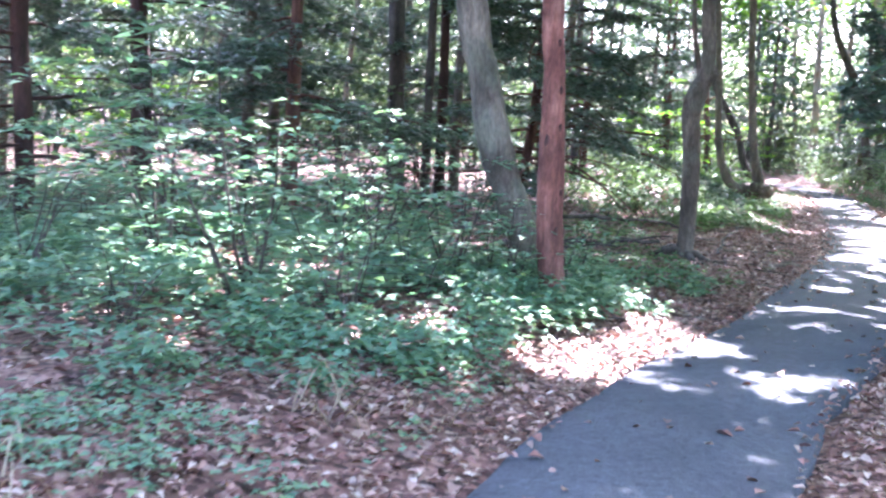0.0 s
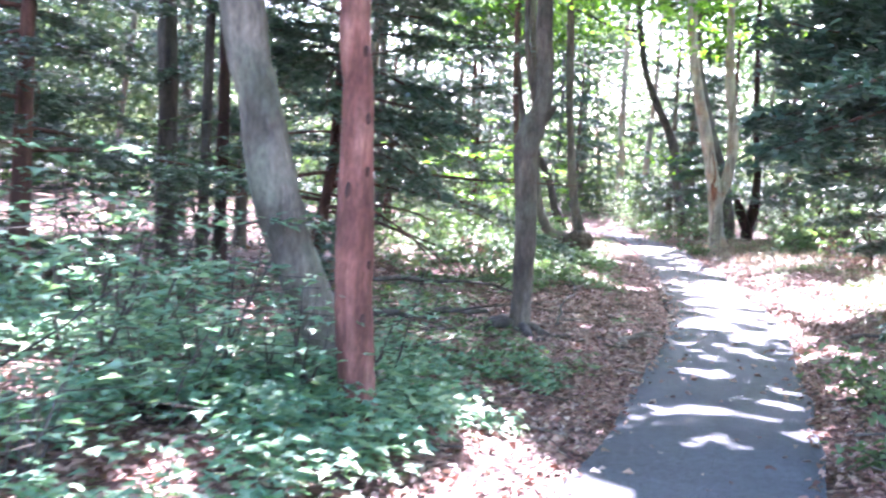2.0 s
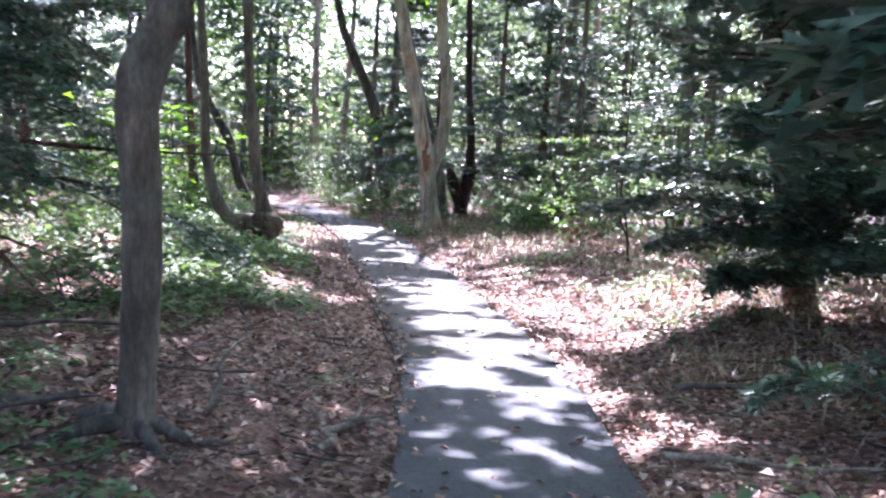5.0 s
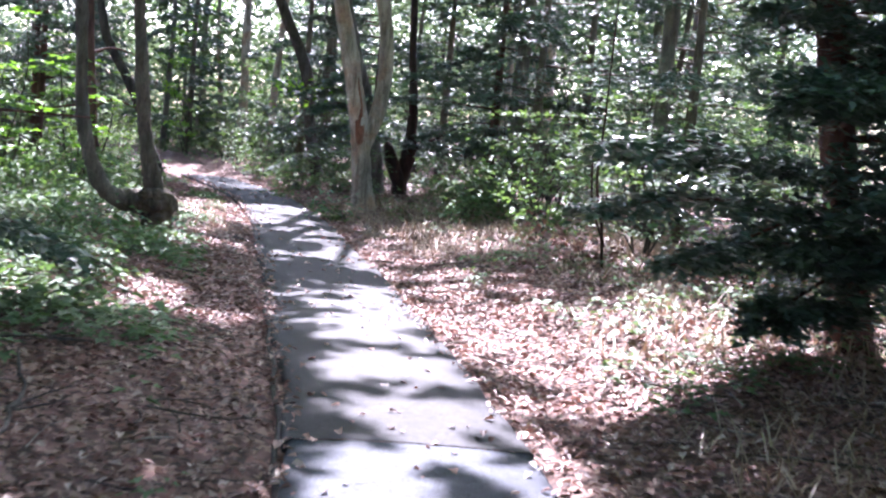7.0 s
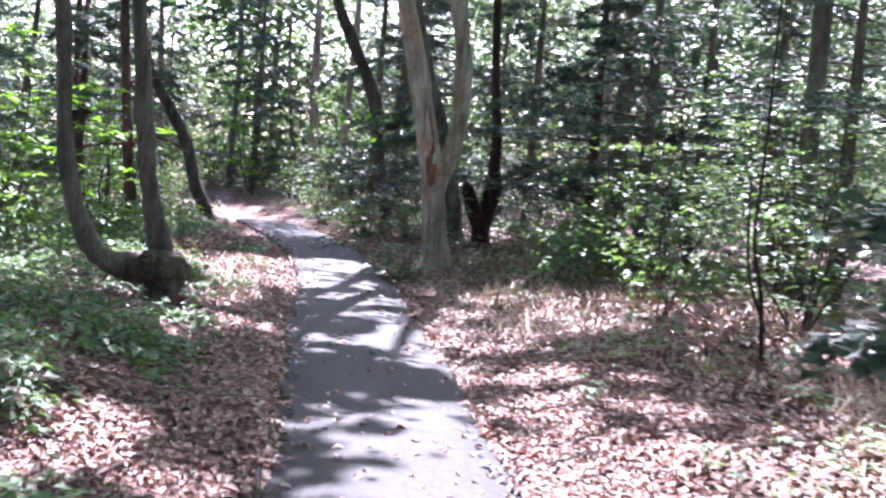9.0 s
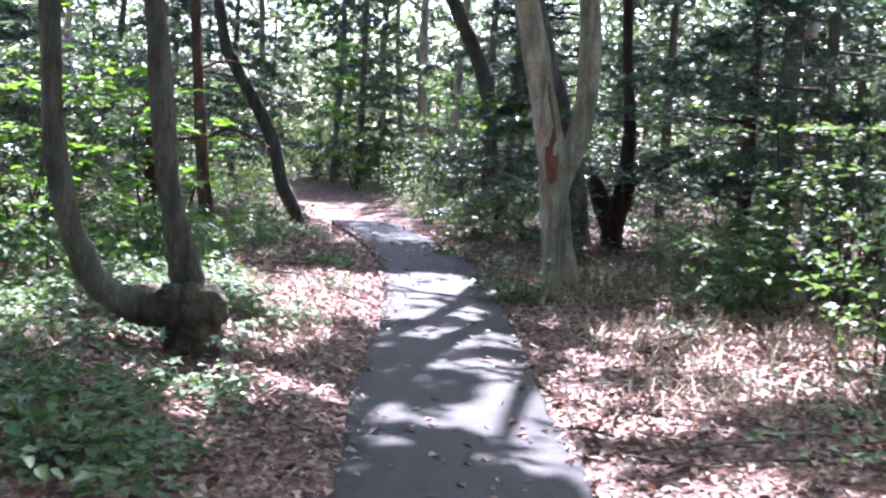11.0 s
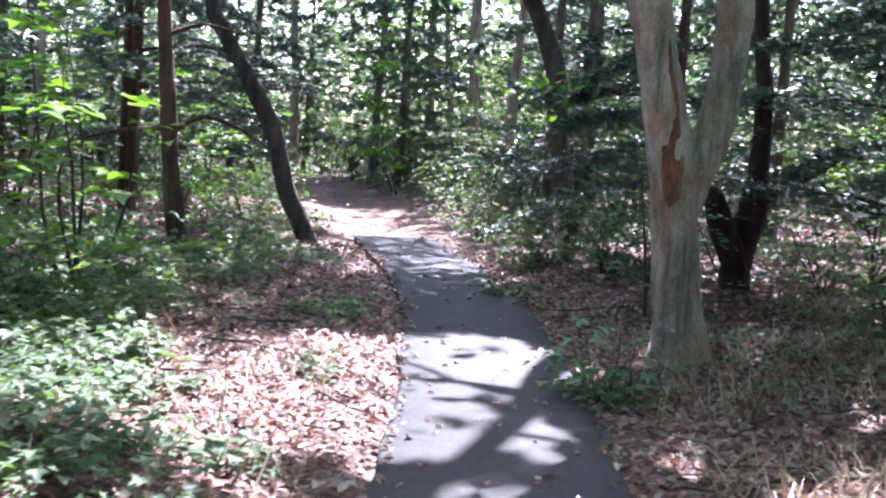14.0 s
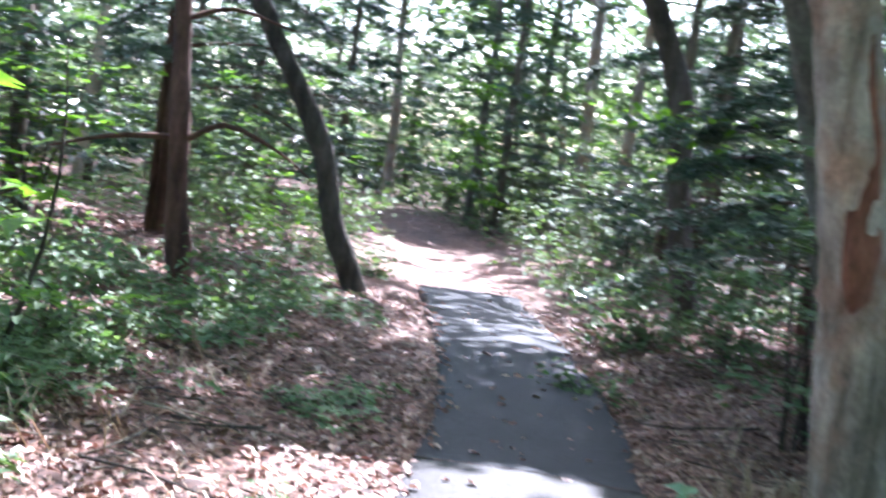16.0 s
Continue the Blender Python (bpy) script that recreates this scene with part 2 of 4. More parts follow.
def tube_mesh(name, limbs, sides=10, rough=0.06, seed=0, flare=0.0, step=0.12):
    quads, tris, n = [], [], 0
    vs = []
    for q, pts in enumerate(limbs):
        v, f, c1, c2 = tube(pts, sides, step, rough, seed + q, flare if q == 0 else 0.0)
        vs.append(v)
        quads.append(f + n)
        tris += [c1 + n, c2 + n]
        n += len(v)
    v = np.concatenate(vs)
    q = np.concatenate(quads)
    t = np.concatenate(tris)
    allt = np.concatenate([q[:, [0, 1, 2]], q[:, [0, 2, 3]], t])
    return np_mesh(name, v, allt, smooth=True)


def unit(v):
    return v / (np.linalg.norm(v, axis=1)[:, None] + 1e-9)


def leaves(pos, axis, normal, length, width, fold=0.25, droop=0.15, broad=True, lobed=False):
    """Leaves at pos, each folded along its midrib: six corners when broad (three lobes when lobed), else four."""
    a = unit(axis)
    s = unit(np.cross(normal, a))
    nn = np.cross(a, s)
    length = np.asarray(length).reshape(-1, 1)
    width = np.asarray(width).reshape(-1, 1)
    up = nn * width * fold
    n = len(pos)
    i = np.arange(n)[:, None]
    if broad and lobed:
        v = np.stack([pos, pos + a * length * 0.42 + s * width * 0.66 + up, pos + a * length * 0.5 + s * width * 0.26 + up * 0.4,
                      pos + a * length - nn * length * droop, pos + a * length * 0.5 - s * width * 0.26 + up * 0.4, pos + a * length * 0.42 - s * width * 0.66 + up], 1).reshape(-1, 3)
        f = np.concatenate([i * 6 + np.array([[0, 1, 2, 3]]), i * 6 + np.array([[0, 3, 4, 5]])])
    elif broad:
        v = np.stack([pos, pos + a * length * 0.28 + s * width * 0.48 + up, pos + a * length * 0.68 + s * width * 0.36 + up * 0.6 - nn * length * droop * 0.4,
                      pos + a * length - nn * length * droop, pos + a * length * 0.68 - s * width * 0.36 + up * 0.6 - nn * length * droop * 0.4,
                      pos + a * length * 0.28 - s * width * 0.48 + up], 1).reshape(-1, 3)
        f = np.concatenate([i * 6 + np.array([[0, 1, 2, 3]]), i * 6 + np.array([[0, 3, 4, 5]])])
    else:
        v = np.stack([pos, pos + a * length * 0.45 + s * width * 0.5 + up, pos + a * length - nn * length * droop, pos + a * length * 0.45 - s * width * 0.5 + up], 1).reshape(-1, 3)
        f = i * 4 + np.array([[0, 1, 2, 3]])
    return v, f


def blades(pos, heading, length, width, bow):
    """Narrow grass blades in two lengths, bowed over."""
    h = np.stack([np.cos(heading), np.sin(heading), np.zeros_like(heading)], -1)
    s = np.stack([-np.sin(heading), np.cos(heading), np.zeros_like(heading)], -1) * width[:, None]
    up = np.array([0, 0, 1.0])
    mid = pos + h * (length * (0.25 + 0.3 * bow))[:, None] + up * (length * (0.5 - 0.3 * bow))[:, None]
    tip = pos + h * (length * (0.4 + 0.55 * bow))[:, None] + up * (length * np.clip(0.85 - 1.0 * bow, 0.03, 1))[:, None]
    v = np.stack([pos - s, pos + s, mid + s * 0.8, mid - s * 0.8, tip], 1).reshape(-1, 3)
    i = np.arange(len(pos))[:, None] * 5
    return v, np.concatenate([i + np.array([[0, 1, 2]]), i + np.array([[0, 2, 3]]), i + np.array([[3, 2, 4]])])


def value_noise(x, y, size, seed):
    g = np.random.default_rng(seed).random((64, 64))
    u, v = np.asarray(x) / size + 17.3, np.asarray(y) / size + 9.1
    i, j = np.floor(u).astype(int), np.floor(v).astype(int)
    fu, fv = u - i, v - j
    fu, fv = fu * fu * (3 - 2 * fu), fv * fv * (3 - 2 * fv)
    p = g[i % 64, j % 64] * (1 - fu) + g[(i + 1) % 64, j % 64] * fu
    q = g[i % 64, (j + 1) % 64] * (1 - fu) + g[(i + 1) % 64, (j + 1) % 64] * fu
    return p * (1 - fv) + q * fv


# ---- the line of the path and the lie of the land ----
PATH_LINE = spline([(-3.4, -7), (-1.0, -0.5), (0.76, 4.45), (1.44, 6.2), (2.28, 7.85), (3.2, 9.9), (3.96, 11.7), (5.12, 14.5), (6.2, 18.0), (7.05, 20.9),
                    (7.62, 23.0), (8.49, 26.0), (9.2, 29.0), (9.55, 30.7), (9.88, 33.4), (10.15, 36.7), (10.5, 40.0), (10.75, 43.5), (10.6, 48.0), (9.6, 53.0), (7.0, 58.0)], 420)


def path_x(y):
    return np.interp(y, PATH_LINE[:, 1], PATH_LINE[:, 0])


def side_of_path(x, y):
    """Metres to the right (+) or left (-) of the path's middle."""
    slope = (path_x(y + 0.3) - path_x(y - 0.3)) / 0.6
    return (x - path_x(y)) / np.sqrt(1 + slope ** 2)


def smooth01(t):
    t = np.clip(t, 0, 1)
    return t * t * (3 - 2 * t)


def ground_z(x, y):
    x, y = np.asarray(x, float), np.asarray(y, float)
    d = side_of_path(x, y)
    off = np.abs(d) - 0.6
    near = smooth01((60 - y) / 15) * smooth01((y + 10) / 6) * smooth01((30 - np.abs(d)) / 10)
    bank = np.where(d > 0, 0.24 * smooth01((off - 0.05) / 2.4), 0.13 * smooth01((off - 0.1) / 1.8))
    bank = bank + 0.15 * np.exp(-((x - 10.4) ** 2 + (y - 27.8) ** 2) / 0.7)  # mound under the forked tree
    lumps = (value_noise(x, y, 1.7, 3) - 0.5) * 0.12 + (value_noise(x, y, 0.45, 4) - 0.5) * 0.05
    return near * (bank + lumps * smooth01(off / 0.8)) - 0.015 - 0.05 * smooth01((0.08 - off) / 0.12)


def axis_steps(lo, hi, step, far):
    core = np.arange(lo, hi + step / 2, step)
    grow = step * np.cumsum(1.28 ** np.arange(1, 34))
    grow = grow[grow < far]
    return np.concatenate([lo - grow[::-1], core, hi + grow])


gx, gy = axis_steps(-7, 18, 0.2, 900), axis_steps(-2, 48, 0.2, 900)
GX, GY = np.meshgrid(gx, gy)
gv = np.stack([GX, GY, ground_z(GX, GY)], -1).reshape(-1, 3)
gi = (np.arange(len(gy) - 1)[:, None] * len(gx) + np.arange(len(gx) - 1)[None]).reshape(-1, 1)
ground = part("ground", np_mesh("ground", gv, gi + np.array([[0, 1, 1 + len(gx), len(gx)]]), True), M_GROUND)
tagged(ground, "forest floor covered in reddish brown dead leaves", "ground", kind="structure")


def path_slab(y0, y1, material, label, half=0.57, top=0.022, seed=0):
    """One poured length of the asphalt path, with ragged edges and a worn arris."""
    ys = np.linspace(y0, y1, int((y1 - y0) / 0.12))
    xs = path_x(ys)
    slope = np.gradient(xs, ys)
    n = np.stack([1 / np.sqrt(1 + slope ** 2), -slope / np.sqrt(1 + slope ** 2)], -1)
    rag_l = (value_noise(ys, ys * 0, 0.5, 20 + seed) - 0.5) * 0.06
    rag_r = (value_noise(ys, ys * 0 + 9, 0.5, 30 + seed) - 0.5) * 0.06
    prof = [(-1, 0.0, -0.1), (-1, 0.0, top - 0.012), (-1, 0.016, top), (-0.5, 0, top + 0.012), (0, 0, top + 0.016), (0.5, 0, top + 0.012), (1, -0.016, top), (1, 0.0, top - 0.012), (1, 0.0, -0.1)]
    cols = []
    for u, inset, z in prof:
        lat = u * half + (rag_l * -u if u < 0 else rag_r * u) + inset
        wav = z if z < 0 else z + (value_noise(xs, ys + u, 0.8, 41) - 0.5) * 0.012
        cols.append(np.stack([xs + n[:, 0] * lat, ys + n[:, 1] * lat, np.zeros_like(ys) + wav], -1))
    v = np.stack(cols, 1)
    k, w = v.shape[:2]
    i = (np.arange(k - 1)[:, None] * w + np.arange(w - 1)[None]).reshape(-1, 1)
    f = i + np.array([[0, w, w + 1, 1]])
    v = v.reshape(-1, 3)
    ends = np.array([[0, 1, 7, 8], [1, 2, 6, 7]])
    f = np.concatenate([f[:, ::-1], ends, ((k - 1) * w + ends)[:, ::-1]])
    return v, f


path = tagged(new("path"), "narrow grey asphalt footpath winding through the wood", "footpath", kind="structure")
for q, (y0, y1, mat, lab) in enumerate([(-6.5, 14.83, M_ASPHALT, "worn blue-grey asphalt"), (14.85, 28.93, M_ASPHALT_BROWN, "worn brownish grey asphalt"), (28.95, 36.8, M_ASPHALT_NEW, "smooth dark newer asphalt")]):
    sv, sf = path_slab(y0, y1, mat, lab, seed=q)
    part("path_slab", np_mesh("path_slab", sv, sf, False), mat, path, lab)
# thin dark edging board along the left rim
ey = np.linspace(13.2, 19.5, 40)
edge = [(float(path_x(y)) - 0.63 + 0.012 * math.sin(y * 5), float(y), 0.012, 0.014) for y in ey]
part("path_edging", tube_mesh("path_edging", [edge], 6, 0.1), M_EDGE, path, "thin dark rotting edging strip")

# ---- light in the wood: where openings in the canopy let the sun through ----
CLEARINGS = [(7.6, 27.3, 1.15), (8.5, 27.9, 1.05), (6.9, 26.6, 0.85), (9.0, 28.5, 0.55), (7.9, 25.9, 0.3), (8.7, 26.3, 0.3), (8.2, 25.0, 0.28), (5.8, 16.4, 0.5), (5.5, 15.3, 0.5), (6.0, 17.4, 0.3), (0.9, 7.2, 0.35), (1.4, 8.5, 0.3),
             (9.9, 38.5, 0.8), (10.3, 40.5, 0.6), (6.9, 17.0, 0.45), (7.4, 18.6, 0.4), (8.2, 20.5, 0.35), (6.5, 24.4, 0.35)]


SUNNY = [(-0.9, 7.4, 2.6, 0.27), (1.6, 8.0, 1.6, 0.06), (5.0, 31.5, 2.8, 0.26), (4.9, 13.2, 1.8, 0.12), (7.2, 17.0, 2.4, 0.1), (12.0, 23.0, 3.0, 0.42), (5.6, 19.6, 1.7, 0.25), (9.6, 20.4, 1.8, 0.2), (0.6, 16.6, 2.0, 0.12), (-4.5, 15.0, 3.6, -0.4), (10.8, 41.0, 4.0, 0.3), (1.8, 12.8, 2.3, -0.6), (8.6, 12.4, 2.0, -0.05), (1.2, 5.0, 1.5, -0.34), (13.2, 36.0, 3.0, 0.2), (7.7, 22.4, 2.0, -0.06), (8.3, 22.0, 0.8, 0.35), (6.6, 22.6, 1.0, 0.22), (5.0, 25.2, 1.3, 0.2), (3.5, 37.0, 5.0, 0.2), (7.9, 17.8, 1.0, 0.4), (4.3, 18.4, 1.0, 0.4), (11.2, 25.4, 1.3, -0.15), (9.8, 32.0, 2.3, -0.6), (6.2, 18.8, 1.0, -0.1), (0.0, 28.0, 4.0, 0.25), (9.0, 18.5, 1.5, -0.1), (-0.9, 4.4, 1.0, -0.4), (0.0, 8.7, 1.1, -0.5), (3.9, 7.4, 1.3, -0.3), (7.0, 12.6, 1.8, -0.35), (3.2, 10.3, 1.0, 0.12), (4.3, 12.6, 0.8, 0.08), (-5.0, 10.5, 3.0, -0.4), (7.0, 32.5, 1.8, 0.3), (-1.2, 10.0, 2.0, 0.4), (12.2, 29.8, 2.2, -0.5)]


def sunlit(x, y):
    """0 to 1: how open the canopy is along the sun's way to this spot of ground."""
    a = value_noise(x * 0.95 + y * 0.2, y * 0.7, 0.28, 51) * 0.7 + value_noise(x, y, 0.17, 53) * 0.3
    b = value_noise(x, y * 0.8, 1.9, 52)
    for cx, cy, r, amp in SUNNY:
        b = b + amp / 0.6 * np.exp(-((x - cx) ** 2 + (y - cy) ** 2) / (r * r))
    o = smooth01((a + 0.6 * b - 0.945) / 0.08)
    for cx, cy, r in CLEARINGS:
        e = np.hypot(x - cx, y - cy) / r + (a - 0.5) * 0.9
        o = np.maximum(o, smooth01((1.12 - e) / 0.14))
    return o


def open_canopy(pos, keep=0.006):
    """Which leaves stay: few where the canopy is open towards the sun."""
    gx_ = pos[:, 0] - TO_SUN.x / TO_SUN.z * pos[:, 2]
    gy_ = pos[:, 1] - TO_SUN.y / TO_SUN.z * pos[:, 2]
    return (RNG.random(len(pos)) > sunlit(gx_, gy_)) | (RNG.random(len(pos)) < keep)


# ---- kinds of plants ----


def cluster_leaves(centres, per, spread, flat, length, sizes=0.35, broad=False, canopy=True, droop=0.2):
    """Leaves round each centre in flattened clumps."""
    c = np.repeat(np.asarray(centres, float), per, axis=0)
    n = len(c)
    off = RNG.normal(size=(n, 3)) * np.array([spread, spread, spread * flat])
    pos = c + off
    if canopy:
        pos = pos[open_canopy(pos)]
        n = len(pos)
        off = RNG.normal(size=(n, 3))
    az = RNG.uniform(0, 2 * math.pi, n)
    axis = np.stack([np.cos(az), np.sin(az), RNG.uniform(-0.5, 0.15, n)], -1)
    nor = np.stack([RNG.normal(0, 0.38, n), RNG.normal(0, 0.38, n), np.ones(n)], -1)
    ln = length * RNG.uniform(1 - sizes, 1 + sizes, n)
    return leaves(pos, axis, nor, ln, ln * RNG.uniform(0.55, 0.8, n), 0.2, droop, broad)


def grown_limb(start, heading, length, radius, bend=0.25, rise=0.1, k=5):
    p = np.array(start, float)
    h = np.array(heading, float)
    h /= np.linalg.norm(h)
    rows = [(*p, radius)]
    for i in range(1, k):
        h = h + RNG.normal(0, bend, 3) * 0.5 + np.array([0, 0, rise])
        h /= np.linalg.norm(h)
        p = p + h * length / (k - 1)
        rows.append((*p, radius * (1 - 0.8 * i / (k - 1))))
    return rows


def broadleaf_tree(name, trunks, bark, label, crown_z=(4.6, 9.5), reach=4.0, limbs=9, clumps=64, per=125, leaf=0.2, leaf_material=None, extra=(), low=(), seed=0, sides=14, rough=0.05, flare=0.45, category="tree"):
    """A tree: trunks as rows of (x, y, z, radius), carried on up into limbs and a leafy crown."""
    x0, y0, z0, r0 = trunks[0][0]
    thing = tagged(new(name), label, category)
    thing.location = (x0, y0, z0)
    loc = np.array([x0, y0, z0, 0.0])
    cl = []
    for q, tr in enumerate(trunks):
        tr = np.asarray(tr, float)
        d = (tr[-1] - tr[-2])[:3]
        d = d / np.linalg.norm(d) * 0.55 + np.array([0, 0, 0.85])
        top = tr[-1]
        up = max(1.5, crown_z[1] - 1.2 - top[2])
        more = [top]
        for s in (0.35, 0.7, 1.0):
            more.append(np.array([*(top[:3] + d * up * s + RNG.normal(0, 0.15, 3) * s), top[3] * (1 - 0.72 * s)]))
        full = np.vstack([tr, more[1:]])
        base = full.copy()
        if q == 0:
            base = np.vstack([[x0, y0, min(z0 - 0.12, float(ground_z(x0, y0)) - 0.1), r0 * 1.15], base])
        part("trunk" if q == 0 else "stem", tube_mesh("trunk", [base - loc], sides, rough, seed + q * 7, flare if q == 0 else 0.0), bark, thing)
        for i in range(max(2, limbs // len(trunks))):
            s = RNG.uniform(0, 1)
            at = more[0] + (more[-1] - more[0]) * s if top[2] > 3.5 else more[1] + (more[-1] - more[1]) * s
            az = RNG.uniform(0, 6.283)
            ln = reach * RNG.uniform(0.6, 1.1) * (1.1 - 0.4 * s)
            rows = grown_limb(at[:3], (math.cos(az), math.sin(az), 0.35), ln, max(0.02, at[3] * 0.5), 0.35, 0.05)
            part("limb", tube_mesh("limb", [np.asarray(rows) - loc], 6, 0.05, seed + i, step=0.3), bark, thing)
            for row in rows[2:]:
                cl.append(np.array(row[:3]))
    for rows in extra:
        part("limb", tube_mesh("limb", [np.asarray(rows, float) - loc], 8, 0.06, seed + 50), bark, thing)
    cx, cy = full[-2][0], full[-2][1]
    if abs(side_of_path(cx, cy)) < 9:
        cx = 0.55 * cx + 0.45 * float(path_x(cy))  # unseen crown shifted over the path to block sun there
    while len(cl) < clumps:
        a, r = RNG.uniform(0, 6.283), 1.3 * reach * math.sqrt(RNG.uniform(0.02, 1))
        cl.append(np.array([cx + r * math.cos(a), cy + r * math.sin(a), RNG.uniform(*crown_z)]))
    v, f = cluster_leaves(cl, per, 0.65, 0.4, leaf)
    part("crown", np_mesh("crown", v - loc[:3], f), leaf_material or M_CANOPY, thing)
    # sunlight on the low sprays is put into their brighter leaf colour
    if len(low):
        v, f = cluster_leaves(low, 60, 0.32, 0.25, 0.11, canopy=False, broad=True)
        part("low_sprays", np_mesh("low_sprays", v - loc[:3], f), M_BRIGHT, thing, "leaf sprays in a brighter green that stands for sunlight")
    return thing


def conifer(name, trunk, label, first=0.7, top=7.0, reach=2.6, count=40, sector=None, dense=1.0, bark=None, seed=0, droop=-0.12, bare=0.0, thin=1.0, strict=False, needle=1.0, aimed=()):
    """A dark conifer: tapering trunk, tiers of flat sprays of needles on drooping boughs."""
    tr = np.asarray(trunk, float)
    x0, y0, z0, r0 = tr[0]
    loc = np.array([x0, y0, z0, 0.0])
    thing = tagged(new(name), label, "conifer")
    thing.location = (x0, y0, z0)
    t_end = tr[-1]
    d = (tr[-1] - tr[-2])[:3]
    d = d / np.linalg.norm(d)
    if t_end[2] < top:
        u = top - t_end[2]
        tr = np.vstack([tr, [*(t_end[:3] + (d * 0.4 + np.array([0, 0, 0.6])) * u * 0.5), t_end[3] * 0.7], [*(t_end[:3] + (d * 0.3 + np.array([0, 0, 0.7])) * u), 0.03]])
    part("trunk", tube_mesh("trunk", [np.vstack([[x0, y0, min(z0, float(ground_z(x0, y0))) - 0.1, r0 * 1.15], tr]) - loc], 12, 0.06, seed, 0.35), bark or M_REDBROWN, thing)
    boughs, blades = [], []
    for i in range(count + len(aimed)):
        s = (i + RNG.uniform(0, 1)) / count if i < count else 0.0
        z = z0 + first + (top - z0 - first) * s if i < count else aimed[i - count][0]
        j = min(len(tr) - 2, int(np.searchsorted(tr[:, 2], z)) - 1)
        j = max(j, 0)
        u = np.clip((z - tr[j, 2]) / max(0.05, tr[j + 1, 2] - tr[j, 2]), 0, 1)
        at = tr[j] + (tr[j + 1] - tr[j]) * u
        az = RNG.uniform(*sector) if sector and (strict or RNG.random() < 0.8) else RNG.uniform(0, 6.283)
        ln = reach * RNG.uniform(0.65, 1.1) * (1 - 0.55 * s)
        if i >= count:
            az, ln = aimed[i - count][1:]
        for _ in range(8):
            rows = np.array(grown_limb(at[:3], (math.cos(az), math.sin(az), 0.12), ln, 0.008 + 0.007 * ln, 0.16, droop * RNG.uniform(0.2, 1.0), 6))
            if at[2] > 3 or abs(side_of_path(rows[-1, 0], rows[-1, 1])) > 0.1 and side_of_path(rows[-1, 0], rows[-1, 1]) * side_of_path(x0, y0) > 0:
                break
            ln *= 0.8
        boughs.append(rows - loc)
        if i < count and RNG.random() < bare * (1.5 - 2 * s) and s < 0.45:
            continue
        c = spline(rows, 40)[:, :3]
        head = np.gradient(c, axis=0)
        head /= np.linalg.norm(head, axis=1)[:, None]
        side = np.cross(head, np.array([0, 0, 1.0]))
        for sg in (-1, 1):
            n_tw = int(ln / 0.048 * dense)
            us = np.sort(RNG.uniform(0.12, 1, n_tw))
            idx = (us * 39).astype(int)
            tl = 0.34 * ln * (1.12 - us) * RNG.uniform(0.5, 1.1, n_tw) + 0.07
            td = unit(head[idx] * 0.75 + sg * side[idx] * 0.8 + RNG.normal(0, 0.12, (n_tw, 3)) + np.array([0, 0, -0.05]))
            kk = int(15 * thin)
            w = np.linspace(0.08, 1, kk)
            p = c[idx][:, None] + td[:, None] * (tl[:, None] * w[None])[..., None]
            p[..., 2] -= (tl[:, None] * w[None] ** 2) * 0.12
            p = p.reshape(-1, 3) + RNG.normal(0, 0.025, (n_tw * kk, 3))
            t2 = np.repeat(td, kk, axis=0)
            lat = unit(np.cross(t2, np.array([0, 0, 1.0])))
            sgn = np.where(np.arange(len(p)) % 2 == 0, 1, -1)[:, None]
            ax = unit(t2 * 0.8 + lat * sgn * 0.75 + RNG.normal(0, 0.22, p.shape))
            nrm = np.array([0, 0, 1.0]) + RNG.normal(0, 0.5, p.shape)
            L = needle * RNG.uniform(0.06, 0.125, len(p)) / max(0.6, thin)
            wd = unit(np.cross(nrm, ax)) * (L * 0.24)[:, None]
            blades.append(np.stack([p - wd, p + ax * L[:, None] * 0.55 + wd, p + ax * L[:, None]], 1))
    for i in range(0, len(boughs)):
        part("bough", tube_mesh("bough", [boughs[i]], 5, 0.06, seed + i, step=0.25), bark or M_REDBROWN, thing)
    b = np.concatenate(blades)
    mid = b.mean(axis=1)
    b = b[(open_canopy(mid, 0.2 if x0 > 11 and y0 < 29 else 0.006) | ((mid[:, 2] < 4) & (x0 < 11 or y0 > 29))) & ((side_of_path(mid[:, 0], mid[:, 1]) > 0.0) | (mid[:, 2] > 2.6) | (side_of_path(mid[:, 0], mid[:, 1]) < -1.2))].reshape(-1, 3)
    b = b - loc[:3]
    part("needles", np_mesh("needles", b, np.arange(len(b)).reshape(-1, 3)), M_NEEDLE, thing, "dark green flat sprays of needles")
    return thing


